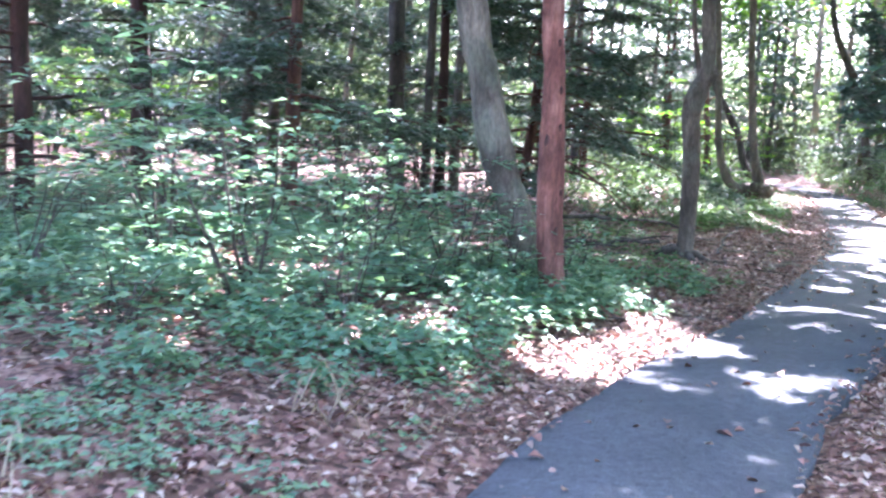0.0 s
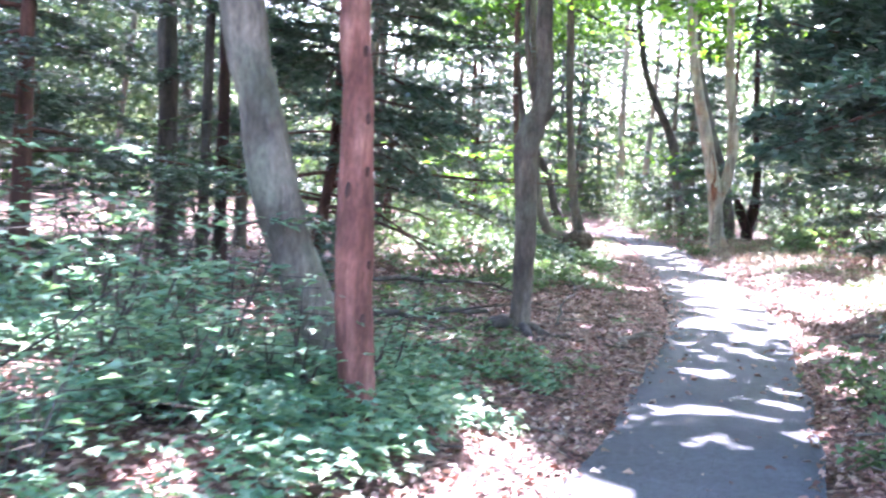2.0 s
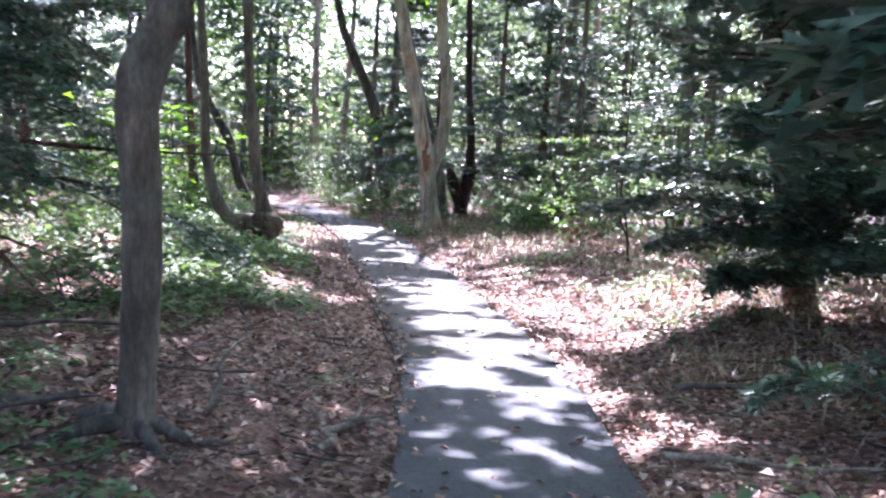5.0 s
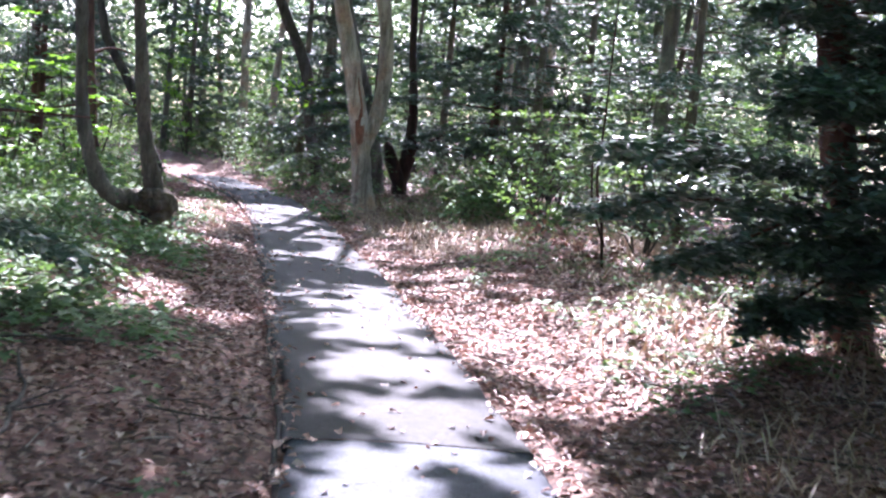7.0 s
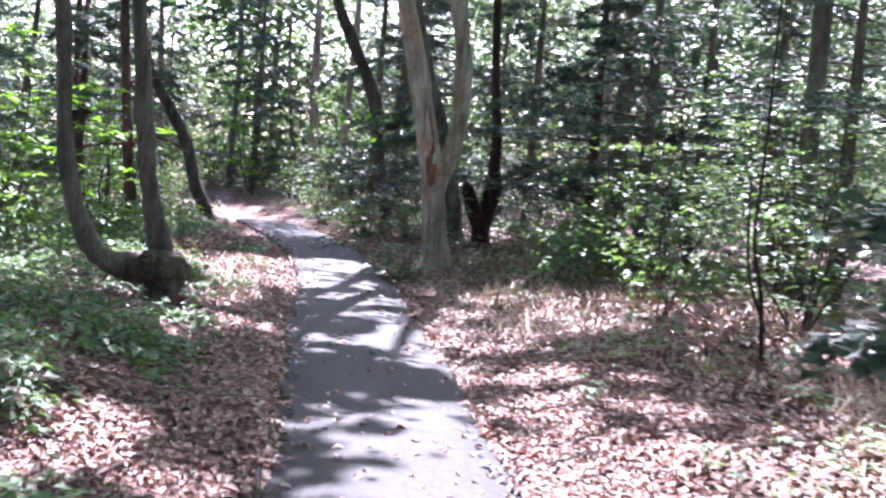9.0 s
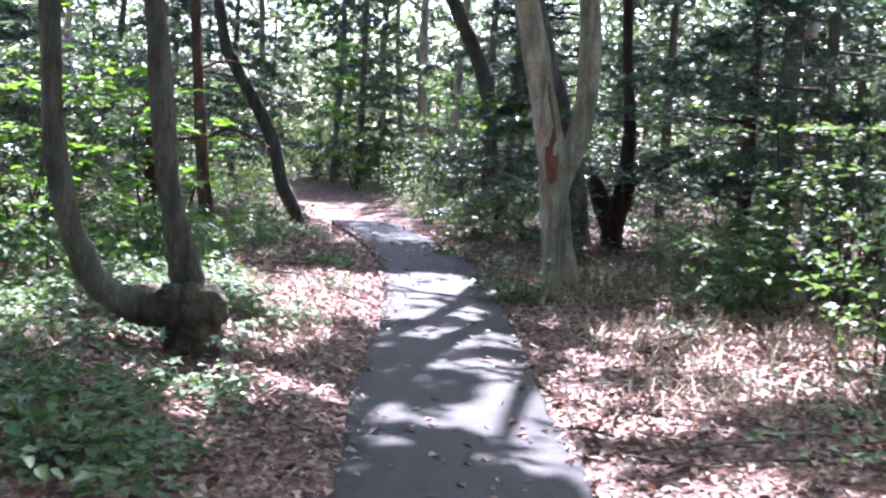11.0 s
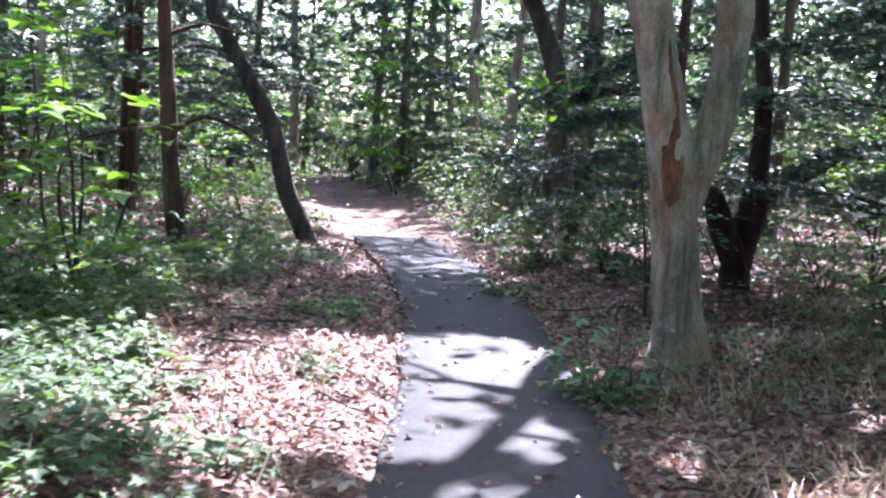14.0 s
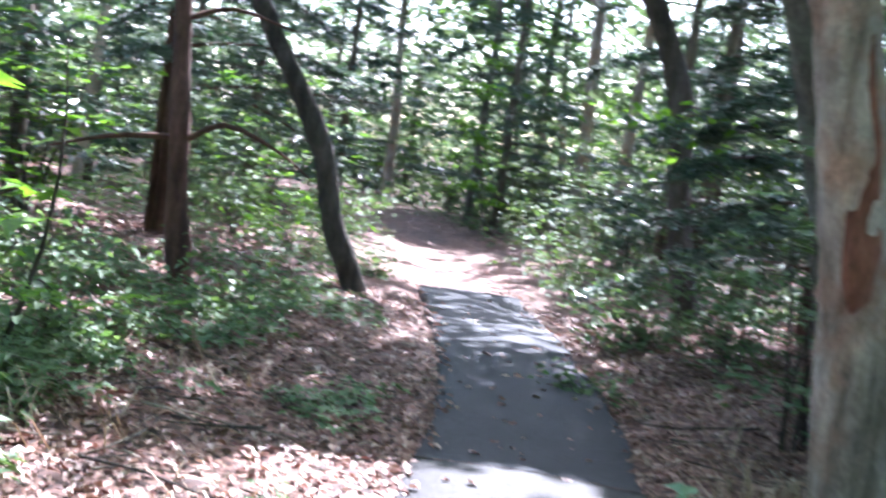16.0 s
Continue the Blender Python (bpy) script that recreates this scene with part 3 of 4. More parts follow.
def shrub(name, x, y, height, radius, n, material, label, leaf=0.09, stems=7, flat=0.3, seed=0, group="", tiers=False):
    """A bush: thin stems that fork outwards, and leaves along them, in flat level sprays where tiers is set."""
    z = float(ground_z(x, y))
    loc = np.array([x, y, z])
    thing = tagged(new(name), label, "shrub", group)
    thing.location = (x, y, z)
    pos, twigs = [], []
    for i in range(stems):
        az = RNG.uniform(0, 6.283)
        rows = grown_limb((RNG.normal(0, 0.06), RNG.normal(0, 0.06), -0.05), (0.55 * radius / height * math.cos(az), 0.55 * radius / height * math.sin(az), 1), height * RNG.uniform(0.6, 1.0), 0.007 + 0.004 * height, 0.3, 0.0, 5)
        for row in rows[1:]:
            for _ in range(3):
                a2 = az + RNG.normal(0, 1.3)
                tw = grown_limb(row[:3], (math.cos(a2), math.sin(a2), 0.0 if tiers else 0.15), radius * RNG.uniform(0.35, 0.8), 0.004, 0.14 if tiers else 0.3, -0.02, 4)
                twigs.append(tw)
                pos.append(spline(np.array(tw), 14)[3:, :3])
        part("stem", tube_mesh("stem", [rows], 5, 0.03, seed + i, step=0.3), M_DARK, thing)
    pts = np.concatenate(pos)
    idx = RNG.integers(0, len(pts), n)
    p = pts[idx] + RNG.normal(0, 1, (n, 3)) * np.array([0.09, 0.09, 0.014] if tiers else [0.07, 0.07, 0.03])
    p[:, 2] = np.maximum(p[:, 2], 0.03)
    az = RNG.uniform(0, 6.283, n)
    axis = np.stack([np.cos(az), np.sin(az), RNG.uniform(-0.2, 0.08, n) if tiers else RNG.uniform(-0.45, 0.1, n)], -1)
    nor = np.stack([RNG.normal(0, flat, n), RNG.normal(0, flat, n), np.ones(n)], -1)
    ln = leaf * RNG.uniform(0.6, 1.3, n)
    v, f = leaves(p, axis, nor, ln, ln * RNG.uniform(0.6, 0.85, n), 0.1 if tiers else 0.18, 0.12 if tiers else 0.18, True, material in (M_HERB, M_BRIGHT))
    tagged(part("branching", tube_mesh("branching", twigs[::3] if tiers else twigs[::2], 3, 0.03, seed, step=0.6), M_DARK, thing), kind="stuff")
    part("foliage", np_mesh("foliage", v, f), material, thing)
    return thing

# ---- the trees beside the path ----
red = broadleaf_tree("red_barked_tree", [[(0.82, 8.75, 0.08, 0.108), (0.78, 8.75, 0.37, 0.097), (0.75, 8.75, 0.7, 0.094), (0.74, 8.75, 0.92, 0.101), (0.73, 8.75, 1.23, 0.089), (0.71, 8.75, 1.78, 0.082), (0.67, 8.75, 2.24, 0.076), (0.6, 8.8, 4.5, 0.07)]],
                     M_RED, "straight tree with smooth reddish brown bark and dark knots", (5.2, 9.5), 2.8, seed=3, flare=0.12, rough=0.035)


def knots(thing, spots):
    """Dark dents and stubs where twigs broke off."""
    for x, y, z, r in spots:
        bm = bmesh.new()
        bmesh.ops.create_uvsphere(bm, u_segments=10, v_segments=7, radius=1.0)
        for w in bm.verts:
            w.co = Vector((w.co.x * r * 0.7, w.co.y * r * 0.45, w.co.z * r * 1.7)) * (1 + 0.15 * noise.noise(w.co * 2 + Vector((x, y, z)) * 9))
        me = bpy.data.meshes.new("knot")
        bm.to_mesh(me)
        bm.free()
        k = part("knot", me, M_KNOT, thing)
        k.location = Vector((x, y, z)) - thing.location


knots(red, [(0.79, 8.668, 0.62, 0.026), (0.76, 8.663, 0.71, 0.013), (0.69, 8.672, 1.26, 0.03), (0.775, 8.672, 1.36, 0.016), (0.765, 8.678, 1.62, 0.018), (0.76, 8.67, 0.33, 0.012), (0.735, 8.682, 1.95, 0.017), (0.81, 8.675, 0.9, 0.014)])

# crown out of view, made low and dense to darken the litter below
broadleaf_tree("leaning_grey_tree", [[(0.95, 9.8, 0.06, 0.16), (0.74, 9.6, 0.35, 0.145), (0.54, 9.45, 0.72, 0.13), (0.36, 9.4, 1.17, 0.128), (0.23, 9.4, 1.73, 0.12), (0.12, 9.4, 2.22, 0.115), (-0.15, 9.5, 4.4, 0.1)]],
               M_GREY, "thick grey tree leaning out of the undergrowth", (4.2, 9.5), 3.2, clumps=85, seed=5)

# this unseen crown too is thickened to keep sky light off the ground
knee = broadleaf_tree("kinked_tree", [[(2.52, 12.75, 0.08, 0.1), (2.53, 12.75, 0.5, 0.088), (2.52, 12.75, 1.1, 0.088), (2.485, 12.75, 1.48, 0.098), (2.49, 12.75, 1.66, 0.106), (2.545, 12.75, 1.84, 0.096), (2.61, 12.75, 2.04, 0.078), (2.6, 12.75, 2.4, 0.07), (2.57, 12.75, 2.75, 0.066), (2.5, 12.8, 4.6, 0.066)]],
                      M_BROWNGREY, "slender grey tree with a sharp kink and knobbly elbow", (4.0, 9.0), 3.2, clumps=105, seed=9,
                      extra=[[(2.56, 12.78, 1.85, 0.035), (2.52, 12.78, 2.1, 0.027), (2.46, 12.78, 2.4, 0.026), (2.43, 12.78, 2.75, 0.025), (2.35, 12.8, 4.6, 0.018)],
                             [(2.56, 12.73, 1.84, 0.05), (2.64, 12.7, 1.93, 0.045), (2.69, 12.68, 1.99, 0.024)]])
# surface roots at the foot of the kinked tree
for az, ln in ((3.6, 0.75), (2.4, 0.5), (4.9, 0.55), (5.8, 0.45)):
    rr = [(2.52 + math.cos(az) * u * ln, 12.75 + math.sin(az) * u * ln, float(ground_z(2.52 + math.cos(az) * u * ln, 12.75 + math.sin(az) * u * ln)) + 0.05 * (1 - u) + 0.005 + 0.03 * math.sin(u * 7), 0.05 * (1 - 0.75 * u)) for u in (0.0, 0.3, 0.6, 1.0)]
    part("root", tube_mesh("root", [np.array(rr) - np.array([2.52, 12.75, 0.08, 0])], 7, 0.1, int(az * 9)), M_DARK, knee)

twin = broadleaf_tree("twin_stemmed_tree", [[(6.1, 24.0, 0.02, 0.15), (6.11, 24.0, 0.16, 0.155), (6.12, 24.0, 0.32, 0.2), (6.1, 24.0, 0.46, 0.14), (6.06, 24.0, 0.62, 0.1), (6.0, 24.0, 0.87, 0.09), (5.92, 24.0, 1.3, 0.08), (5.84, 24.0, 2.05, 0.07), (5.77, 24.0, 2.7, 0.068), (5.7, 24.1, 4.4, 0.06)],
                                            [(6.05, 23.98, 0.34, 0.15), (5.86, 23.98, 0.34, 0.13), (5.68, 23.98, 0.37, 0.112), (5.5, 23.98, 0.5, 0.09), (5.36, 23.98, 0.78, 0.084), (5.27, 23.98, 1.1, 0.076), (5.21, 23.98, 1.5, 0.07), (5.17, 24.0, 2.2, 0.067), (5.13, 24.0, 2.7, 0.065), (5.0, 24.1, 4.4, 0.055)]],
                      M_BROWNGREY, "two grey stems rising from one swollen burred base", (7.0, 10.5), 3.2, limbs=10, seed=13, flare=0.1, rough=0.08,
                      low=[(5.6 + a, 23.0 + b, 4.5 + c) for a, b, c in ((0, 0, 0), (0.9, 0.5, 0.3), (1.6, 1.2, 0.1), (2.2, 0.3, 0.5), (-0.8, 0.8, 0.2), (1.2, -0.8, 0.6), (2.8, 1.5, 0.3), (-1.5, 0.2, 0.5))])

def burl(thing, centre, size, seed):
    """A swollen, lumpy outgrowth of the trunk."""
    bm = bmesh.new()
    bmesh.ops.create_icosphere(bm, subdivisions=4, radius=1.0)
    for w in bm.verts:
        k = 1 + 0.3 * noise.noise(w.co * 1.9 + Vector((seed, 0, 0))) + 0.16 * noise.noise(w.co * 4.3 + Vector((0, seed, 0))) + 0.06 * noise.noise(w.co * 11 + Vector((0, 0, seed)))
        w.co = Vector((w.co.x * size[0], w.co.y * size[1], w.co.z * size[2])) * k
    for face in bm.faces:
        face.smooth = True
    me = bpy.data.meshes.new("burl")
    bm.to_mesh(me)
    bm.free()
    part("burl", me, M_BURL, thing).location = Vector(centre) - thing.location


burl(twin, (6.07, 23.95, 0.37), (0.27, 0.2, 0.145), 3)
burl(twin, (6.24, 23.88, 0.33), (0.1, 0.1, 0.13), 5)
burl(twin, (5.98, 23.84, 0.44), (0.1, 0.08, 0.07), 8)
burl(twin, (6.14, 23.93, 0.14), (0.17, 0.15, 0.17), 11)
shrub("leafy_sprig", 6.2, 23.55, 0.36, 0.16, 14, M_HERB, "green leafy sprig at the foot of the burred tree", 0.1, 3)

ytree = broadleaf_tree("forked_tree", [[(10.16, 27.6, 0.24, 0.2), (10.1, 27.6, 0.6, 0.15), (10.05, 27.6, 1.0, 0.155), (9.98, 27.6, 1.45, 0.145), (9.86, 27.6, 1.95, 0.135), (9.74, 27.6, 2.45, 0.13), (9.48, 27.6, 3.42, 0.115), (9.3, 27.7, 4.6, 0.1)],
                                       [(10.06, 27.62, 0.95, 0.1), (10.16, 27.62, 1.3, 0.112), (10.28, 27.62, 1.7, 0.114), (10.34, 27.62, 2.2, 0.114), (10.32, 27.62, 2.8, 0.11), (10.2, 27.62, 3.5, 0.105), (10.15, 27.7, 4.6, 0.09)]],
                       M_PALE, "forked tree with pale flaking bark beside the path", (7.0, 10.5), 3.4, limbs=10, seed=17, flare=0.35,
                       low=[(8.3 + a, 26.4 + b, 4.3 + c) for a, b, c in ((0, 0, 0), (0.8, 0.6, 0.4), (1.7, 0.2, 0.2), (2.4, 1.0, 0.5), (-0.9, 0.9, 0.3), (0.6, 1.8, 0.7), (3.2, 0.4, 0.4), (1.3, 1.4, 0.0))])
part("bark_wound", tube_mesh("bark_wound", [np.array([(9.98, 27.48, 1.1, 0.012), (9.965, 27.5, 1.25, 0.075), (9.945, 27.51, 1.45, 0.08), (9.92, 27.505, 1.7, 0.06), (9.87, 27.50, 2.0, 0.03), (9.83, 27.51, 2.3, 0.012)]) - np.array([10.16, 27.6, 0.24, 0])], 10, 0.14, 77), M_WOUND, ytree, "raw orange-brown wound in the bark")
shrub("leafy_plant", 9.5, 27.15, 0.5, 0.3, 60, M_HERB, "leafy green plant at the foot of the forked tree", 0.1, 4, 0.2)
broadleaf_tree("bent_tree", [[(12.2, 35.3, 0.22, 0.15), (12.05, 35.3, 0.75, 0.13), (11.9, 35.3, 1.5, 0.125), (11.8, 35.3, 2.3, 0.13), (11.55, 35.3, 2.95, 0.12), (11.15, 35.3, 3.7, 0.11), (10.75, 35.3, 4.65, 0.1)]],
               M_DARK, "dark bent tree leaning over towards the path", (7.0, 10.5), 3.2, seed=21, low=[(11.2, 33.7, 2.15), (11.6, 33.9, 1.75)])
broadleaf_tree("leaning_dark_tree", [[(8.74, 35.2, 0.02, 0.13), (8.6, 35.2, 0.35, 0.118), (8.43, 35.2, 0.7, 0.108), (8.24, 35.2, 1.39, 0.11), (7.94, 35.2, 1.95, 0.1), (7.58, 35.2, 2.54, 0.092), (7.42, 35.2, 2.95, 0.088), (7.2, 35.3, 4.4, 0.075)]],
               M_DARK, "slim dark tree leaning away from the path", (7.0, 10.5), 3.0, seed=25)
broadleaf_tree("red_brown_tree", [[(7.16, 33.5, 0.06, 0.12), (7.05, 33.5, 0.74, 0.095), (6.98, 33.5, 1.49, 0.084), (6.88, 33.5, 2.62, 0.074), (6.75, 33.5, 4.4, 0.07)]],
               M_REDBROWN, "upright tree with red-brown bark and dead side twigs", (7.0, 10.5), 3.0, seed=27,
               extra=[[(7.0, 33.5, 1.3, 0.03), (7.35, 33.4, 1.5, 0.024), (7.8, 33.3, 1.35, 0.014), (8.1, 33.3, 1.15, 0.006)], [(6.98, 33.5, 1.35, 0.03), (6.5, 33.4, 1.3, 0.02), (6.0, 33.4, 1.15, 0.008)], [(6.9, 33.5, 2.3, 0.03), (7.3, 33.5, 2.45, 0.02), (7.8, 33.5, 2.35, 0.008)]])
broadleaf_tree("crooked_dark_tree", [[(12.13, 30.7, 0.25, 0.15), (12.13, 30.7, 0.45, 0.14), (12.2, 30.7, 0.75, 0.14), (12.26, 30.7, 1.05, 0.13), (12.27, 30.7, 1.4, 0.1), (12.26, 30.7, 2.0, 0.08), (12.2, 30.8, 2.9, 0.07), (12.1, 30.8, 4.6, 0.06)]],
               M_KNOT, "dark crooked tree with a thick broken stub and side limb", (7.0, 10.5), 3.0, seed=31,
               extra=[[(12.13, 30.66, 0.4, 0.13), (12.0, 30.64, 0.66, 0.145), (11.88, 30.63, 0.9, 0.13), (11.8, 30.62, 1.1, 0.095), (11.77, 30.62, 1.18, 0.05)],
                      [(12.26, 30.66, 1.08, 0.085), (12.42, 30.62, 1.2, 0.06), (12.6, 30.6, 1.26, 0.045), (12.85, 30.55, 1.42, 0.03), (13.15, 30.5, 1.62, 0.012)]])
broadleaf_tree("grey_tree", [[(12.1, 31.7, 0.15, 0.17), (11.95, 31.65, 0.9, 0.16), (11.7, 31.55, 1.7, 0.155), (11.5, 31.45, 2.2, 0.15), (11.2, 31.3, 2.9, 0.14), (10.75, 31.2, 4.5, 0.12)]],
               M_GREY, "grey tree leaning behind the forked tree", (7.0, 10.5), 3.2, seed=33)
for bx, by, r, bend in ((14.7, 57, 0.15, -0.3), (15.35, 57, 0.3, -0.25)):
    broadleaf_tree("far_tree", [[(bx, by, 0, r), (bx + bend * 0.4, by, 1.0, r * 0.8), (bx + bend * 0.7, by, 2.2, r * 0.5), (bx + bend, by, 4.5, r * 0.42)]], M_GREY, "pair of grey trees where the path bends out of sight", (6.5, 10), 3.0, seed=int(bx * 10), per=70)

# ---- conifers ----
conifer("dark_conifer", [(1.05, 18, 0.06, 0.085), (1.15, 18, 0.93, 0.07), (1.22, 18, 1.6, 0.065), (1.25, 18, 3.0, 0.05)], "dark conifer with tiers of flat drooping boughs", 0.5, 4.4, 3.2, 58, sector=(-2.6, 0.6), seed=41, bare=0.6, dense=0.8)
conifer("path_side_conifer", [(8.95, 16, 0.15, 0.17), (8.88, 16, 0.57, 0.14), (8.72, 16, 1.2, 0.12), (8.45, 16, 2.36, 0.1), (8.35, 16, 3.39, 0.09)], "big dark conifer spreading its boughs towards the path", 0.4, 6.6, 2.2, 124, sector=(3.2, 6.3), seed=43, dense=1.0, needle=1.1, thin=1.1, strict=True, droop=-0.07)
conifer("overhanging_conifer", [(5.5, 9.3, 0.3, 0.16), (5.45, 9.35, 1.5, 0.13), (5.4, 9.4, 3.0, 0.1)], "dark conifer whose boughs hang over the path's edge", 1.35, 4.6, 3.9, 46, sector=(2.5, 4.0), seed=45, dense=1.0, needle=1.0, thin=1.1, strict=True, droop=-0.03, aimed=[(1.65 + 0.13 * k, 3.4 + 0.05 * (k % 6), 3.3 + 0.12 * (k % 4)) for k in range(6)])
conifer("bare_stemmed_conifer", [(-3.9, 11.3, 0.04, 0.1), (-3.9, 11.3, 0.68, 0.09), (-3.94, 11.3, 1.45, 0.09), (-3.98, 11.3, 1.95, 0.085), (-4.0, 11.3, 3.5, 0.07)], "dark conifer stem with dead side branches", 0.55, 5.0, 2.2, 32, seed=47, bark=M_KNOT, bare=0.6, dense=0.8)
conifer("bare_stemmed_conifer", [(-4.0, 16, 0.05, 0.13), (-4.03, 16, 1.5, 0.13), (-4.11, 16, 2.66, 0.12)], "dark conifer stem with dead side branches", 0.6, 6.0, 2.6, 36, seed=49, bark=M_KNOT, bare=0.5, dense=0.8)
conifer("dark_conifer", [(13.4, 29.6, 0.3, 0.1), (13.4, 29.6, 2.5, 0.07)], "dark conifer on the bank", 0.6, 6, 2.4, 36, seed=51, dense=0.9)
conifer("dark_conifer", [(12.9, 34.0, 0.3, 0.1), (12.9, 34.0, 2.5, 0.07)], "dark conifer on the bank", 0.5, 6, 2.3, 30, sector=(2.0, 4.2), seed=53, dense=0.8)
conifer("dark_conifer", [(6.6, 37.5, 0.1, 0.1), (6.6, 37.5, 2.5, 0.07)], "dark conifer with layered boughs", 1.6, 6, 2.6, 30, sector=(-1.8, 0.6), seed=55, dense=0.8)
for q, (x, y) in enumerate(((-6.2, 17.0), (-2.8, 19.5), (0.1, 20.8), (-5.4, 13.2), (-7.0, 12.0), (-2.7, 16.4), (-0.9, 23.2), (-4.2, 22.5), (12.7, 26.9), (13.5, 24.0), (14.4, 28.2), (15.2, 21.6), (16.0, 25.2))):
    conifer("dark_conifer", [(x, y, 0.05, 0.1), (x, y, 2.5, 0.07)], "dark conifer with layered boughs", 1.1, 5.2, 2.4, 30, seed=80 + q, dense=0.65, bark=M_BROWNGREY)
conifer("dark_conifer", [(-1.8, 14.0, 0.1, 0.1), (-1.8, 14.0, 2.5, 0.07)], "dark conifer with layered boughs", 1.2, 6, 2.4, 32, seed=57, dense=0.8)
conifer("dark_conifer", [(3.4, 31.0, 0.1, 0.1), (3.4, 31.0, 2.5, 0.07)], "dark conifer with layered boughs", 1.0, 4, 2.4, 26, seed=59, dense=0.7)

for q, (x, y, r) in enumerate(((7.4, 45.5, 2.2), (12.6, 48.5, 2.4), (9.3, 57.5, 2.8), (15.4, 43.5, 2.4), (4.4, 47.0, 2.4), (12.0, 61.0, 2.8), (17.4, 50.0, 2.6), (5.6, 56.0, 2.6), (16.2, 37.5, 2.4), (17.0, 30.0, 2.4), (4.8, 38.2, 2.4), (2.6, 34.6, 2.4), (9.2, 49.0, 2.0), (13.6, 40.6, 2.2))):
    z = float(ground_z(x, y))
    conifer("far_conifer", [(x, y, z, 0.12), (x, y, 2.5, 0.09)], "dark conifer deep in the wood", 0.5, 6.5, r, 32, seed=200 + q, dense=0.5, thin=0.6, bark=M_BROWNGREY)

# ---- the wood further in ----
SPOTS = [(0.8, 8.75), (0.4, 9.4), (2.5, 12.7), (6, 24), (10.1, 27.4), (12.2, 35.3), (8.7, 35.2), (7.1, 34), (12.3, 30.8), (11.6, 31.6), (9, 16), (1, 18), (5.5, 9.3), (-3.9, 11.3), (-4, 16)]
FIXED = [(13.9, 47.0, M_PALE, 0.17, -0.1), (13.7, 43.6, M_PALE, 0.13, 0.15), (12.4, 51.0, M_GREY, 0.12, 0.1), (10.9, 55.0, M_PALE, 0.15, -0.2), (-0.75, 18, M_DARK, 0.15, -0.2), (-0.3, 17, M_DARK, 0.075, -0.05), (-0.1, 17.2, M_KNOT, 0.085, -0.1), (6.5, 37.6, M_REDBROWN, 0.08, -0.05),
         # trees at x 2.2, 3.0, 13.5 and 11.8 are added to shade the path
         (13.3, 28.7, M_GREY, 0.16, 0.1), (13.2, 24.3, M_GREY, 0.14, 0.0), (2.2, 24.5, M_BROWNGREY, 0.12, 0.1), (3.0, 29.2, M_DARK, 0.1, -0.1), (13.5, 18.5, M_BROWNGREY, 0.13, 0.1), (11.8, 14.0, M_BROWNGREY, 0.13, -0.1), (1.6, 21.6, M_GREY, 0.1, 0.15)]
wood = list(FIXED)
SPOTS += [(a[0], a[1]) for a in FIXED]
barks = [M_GREY, M_PALE, M_BROWNGREY, M_GREY, M_BROWNGREY]
tries = 0
while len(wood) < 74 and tries < 6000:
    tries += 1
    x, y = RNG.uniform(-14, 27), RNG.uniform(-9, 60)
    if abs(float(side_of_path(x, y))) < 3.4 or (4 < x < 14 and 20 < y < 40) or min((x - a) ** 2 + (y - b) ** 2 for a, b in SPOTS) < 5.5:
        continue
    if (y < 8 and -4 < x < 1) or (-3 < x < 5 and 9 < y < 22):
        continue
    SPOTS.append((x, y))
    wood.append((x, y, barks[RNG.integers(0, 5)], RNG.uniform(0.06, 0.15), RNG.uniform(-0.35, 0.35)))
for q, (x, y, bark, r, bend) in enumerate(wood):
    z = float(ground_z(x, y)) - 0.02
    edge = x < -8 or x > 20 or y > 48 or y < 0
    far = y > 32 or x < -6 or x > 17
    tall = y > 15 and -8 < x < 20
    broadleaf_tree("woodland_tree", [[(x, y, z, r), (x + bend * 0.25, y, 1.0, r * 0.88), (x + bend * 0.4, y + bend * 0.3, 2.2, r * 0.8), (x + bend, y, 4.2, r * 0.7)]],
                   bark, "woodland tree with a grey-brown trunk and leafy crown", (7.2 if tall else 4.4 if far else 5.2, 10.8 if tall else 9.5), 4.2, limbs=5, clumps=50, per=46 if edge else 95, leaf=0.3 if edge else 0.215, seed=100 + q, sides=9, flare=0.3,
                   leaf_material=M_FAR if far else M_CANOPY)

# saplings that fill the middle height
made, tries = 0, 0
while made < 104 and tries < 6000:
    tries += 1
    x, y = (RNG.uniform(-13, 26), RNG.uniform(11, 50)) if made < 48 else (RNG.uniform(-2, 24), RNG.uniform(40, 66))
    d = float(side_of_path(x, y))
    if abs(d) < (4.2 if y < 40 else 2.2) or (x < 6 and y < 13) or min((x - a) ** 2 + (y - b) ** 2 for a, b in SPOTS) < 1.4:
        continue
    SPOTS.append((x, y))
    made += 1
    shrub("woodland_sapling", x, y, RNG.uniform(2.0, 3.7), RNG.uniform(1.3, 1.9), 500, (M_FAR, M_SHRUB, M_CANOPY)[made % 3], "tall leafy sapling filling the wood", 0.15, 6, 0.16, seed=made, group="woodland saplings", tiers=True)


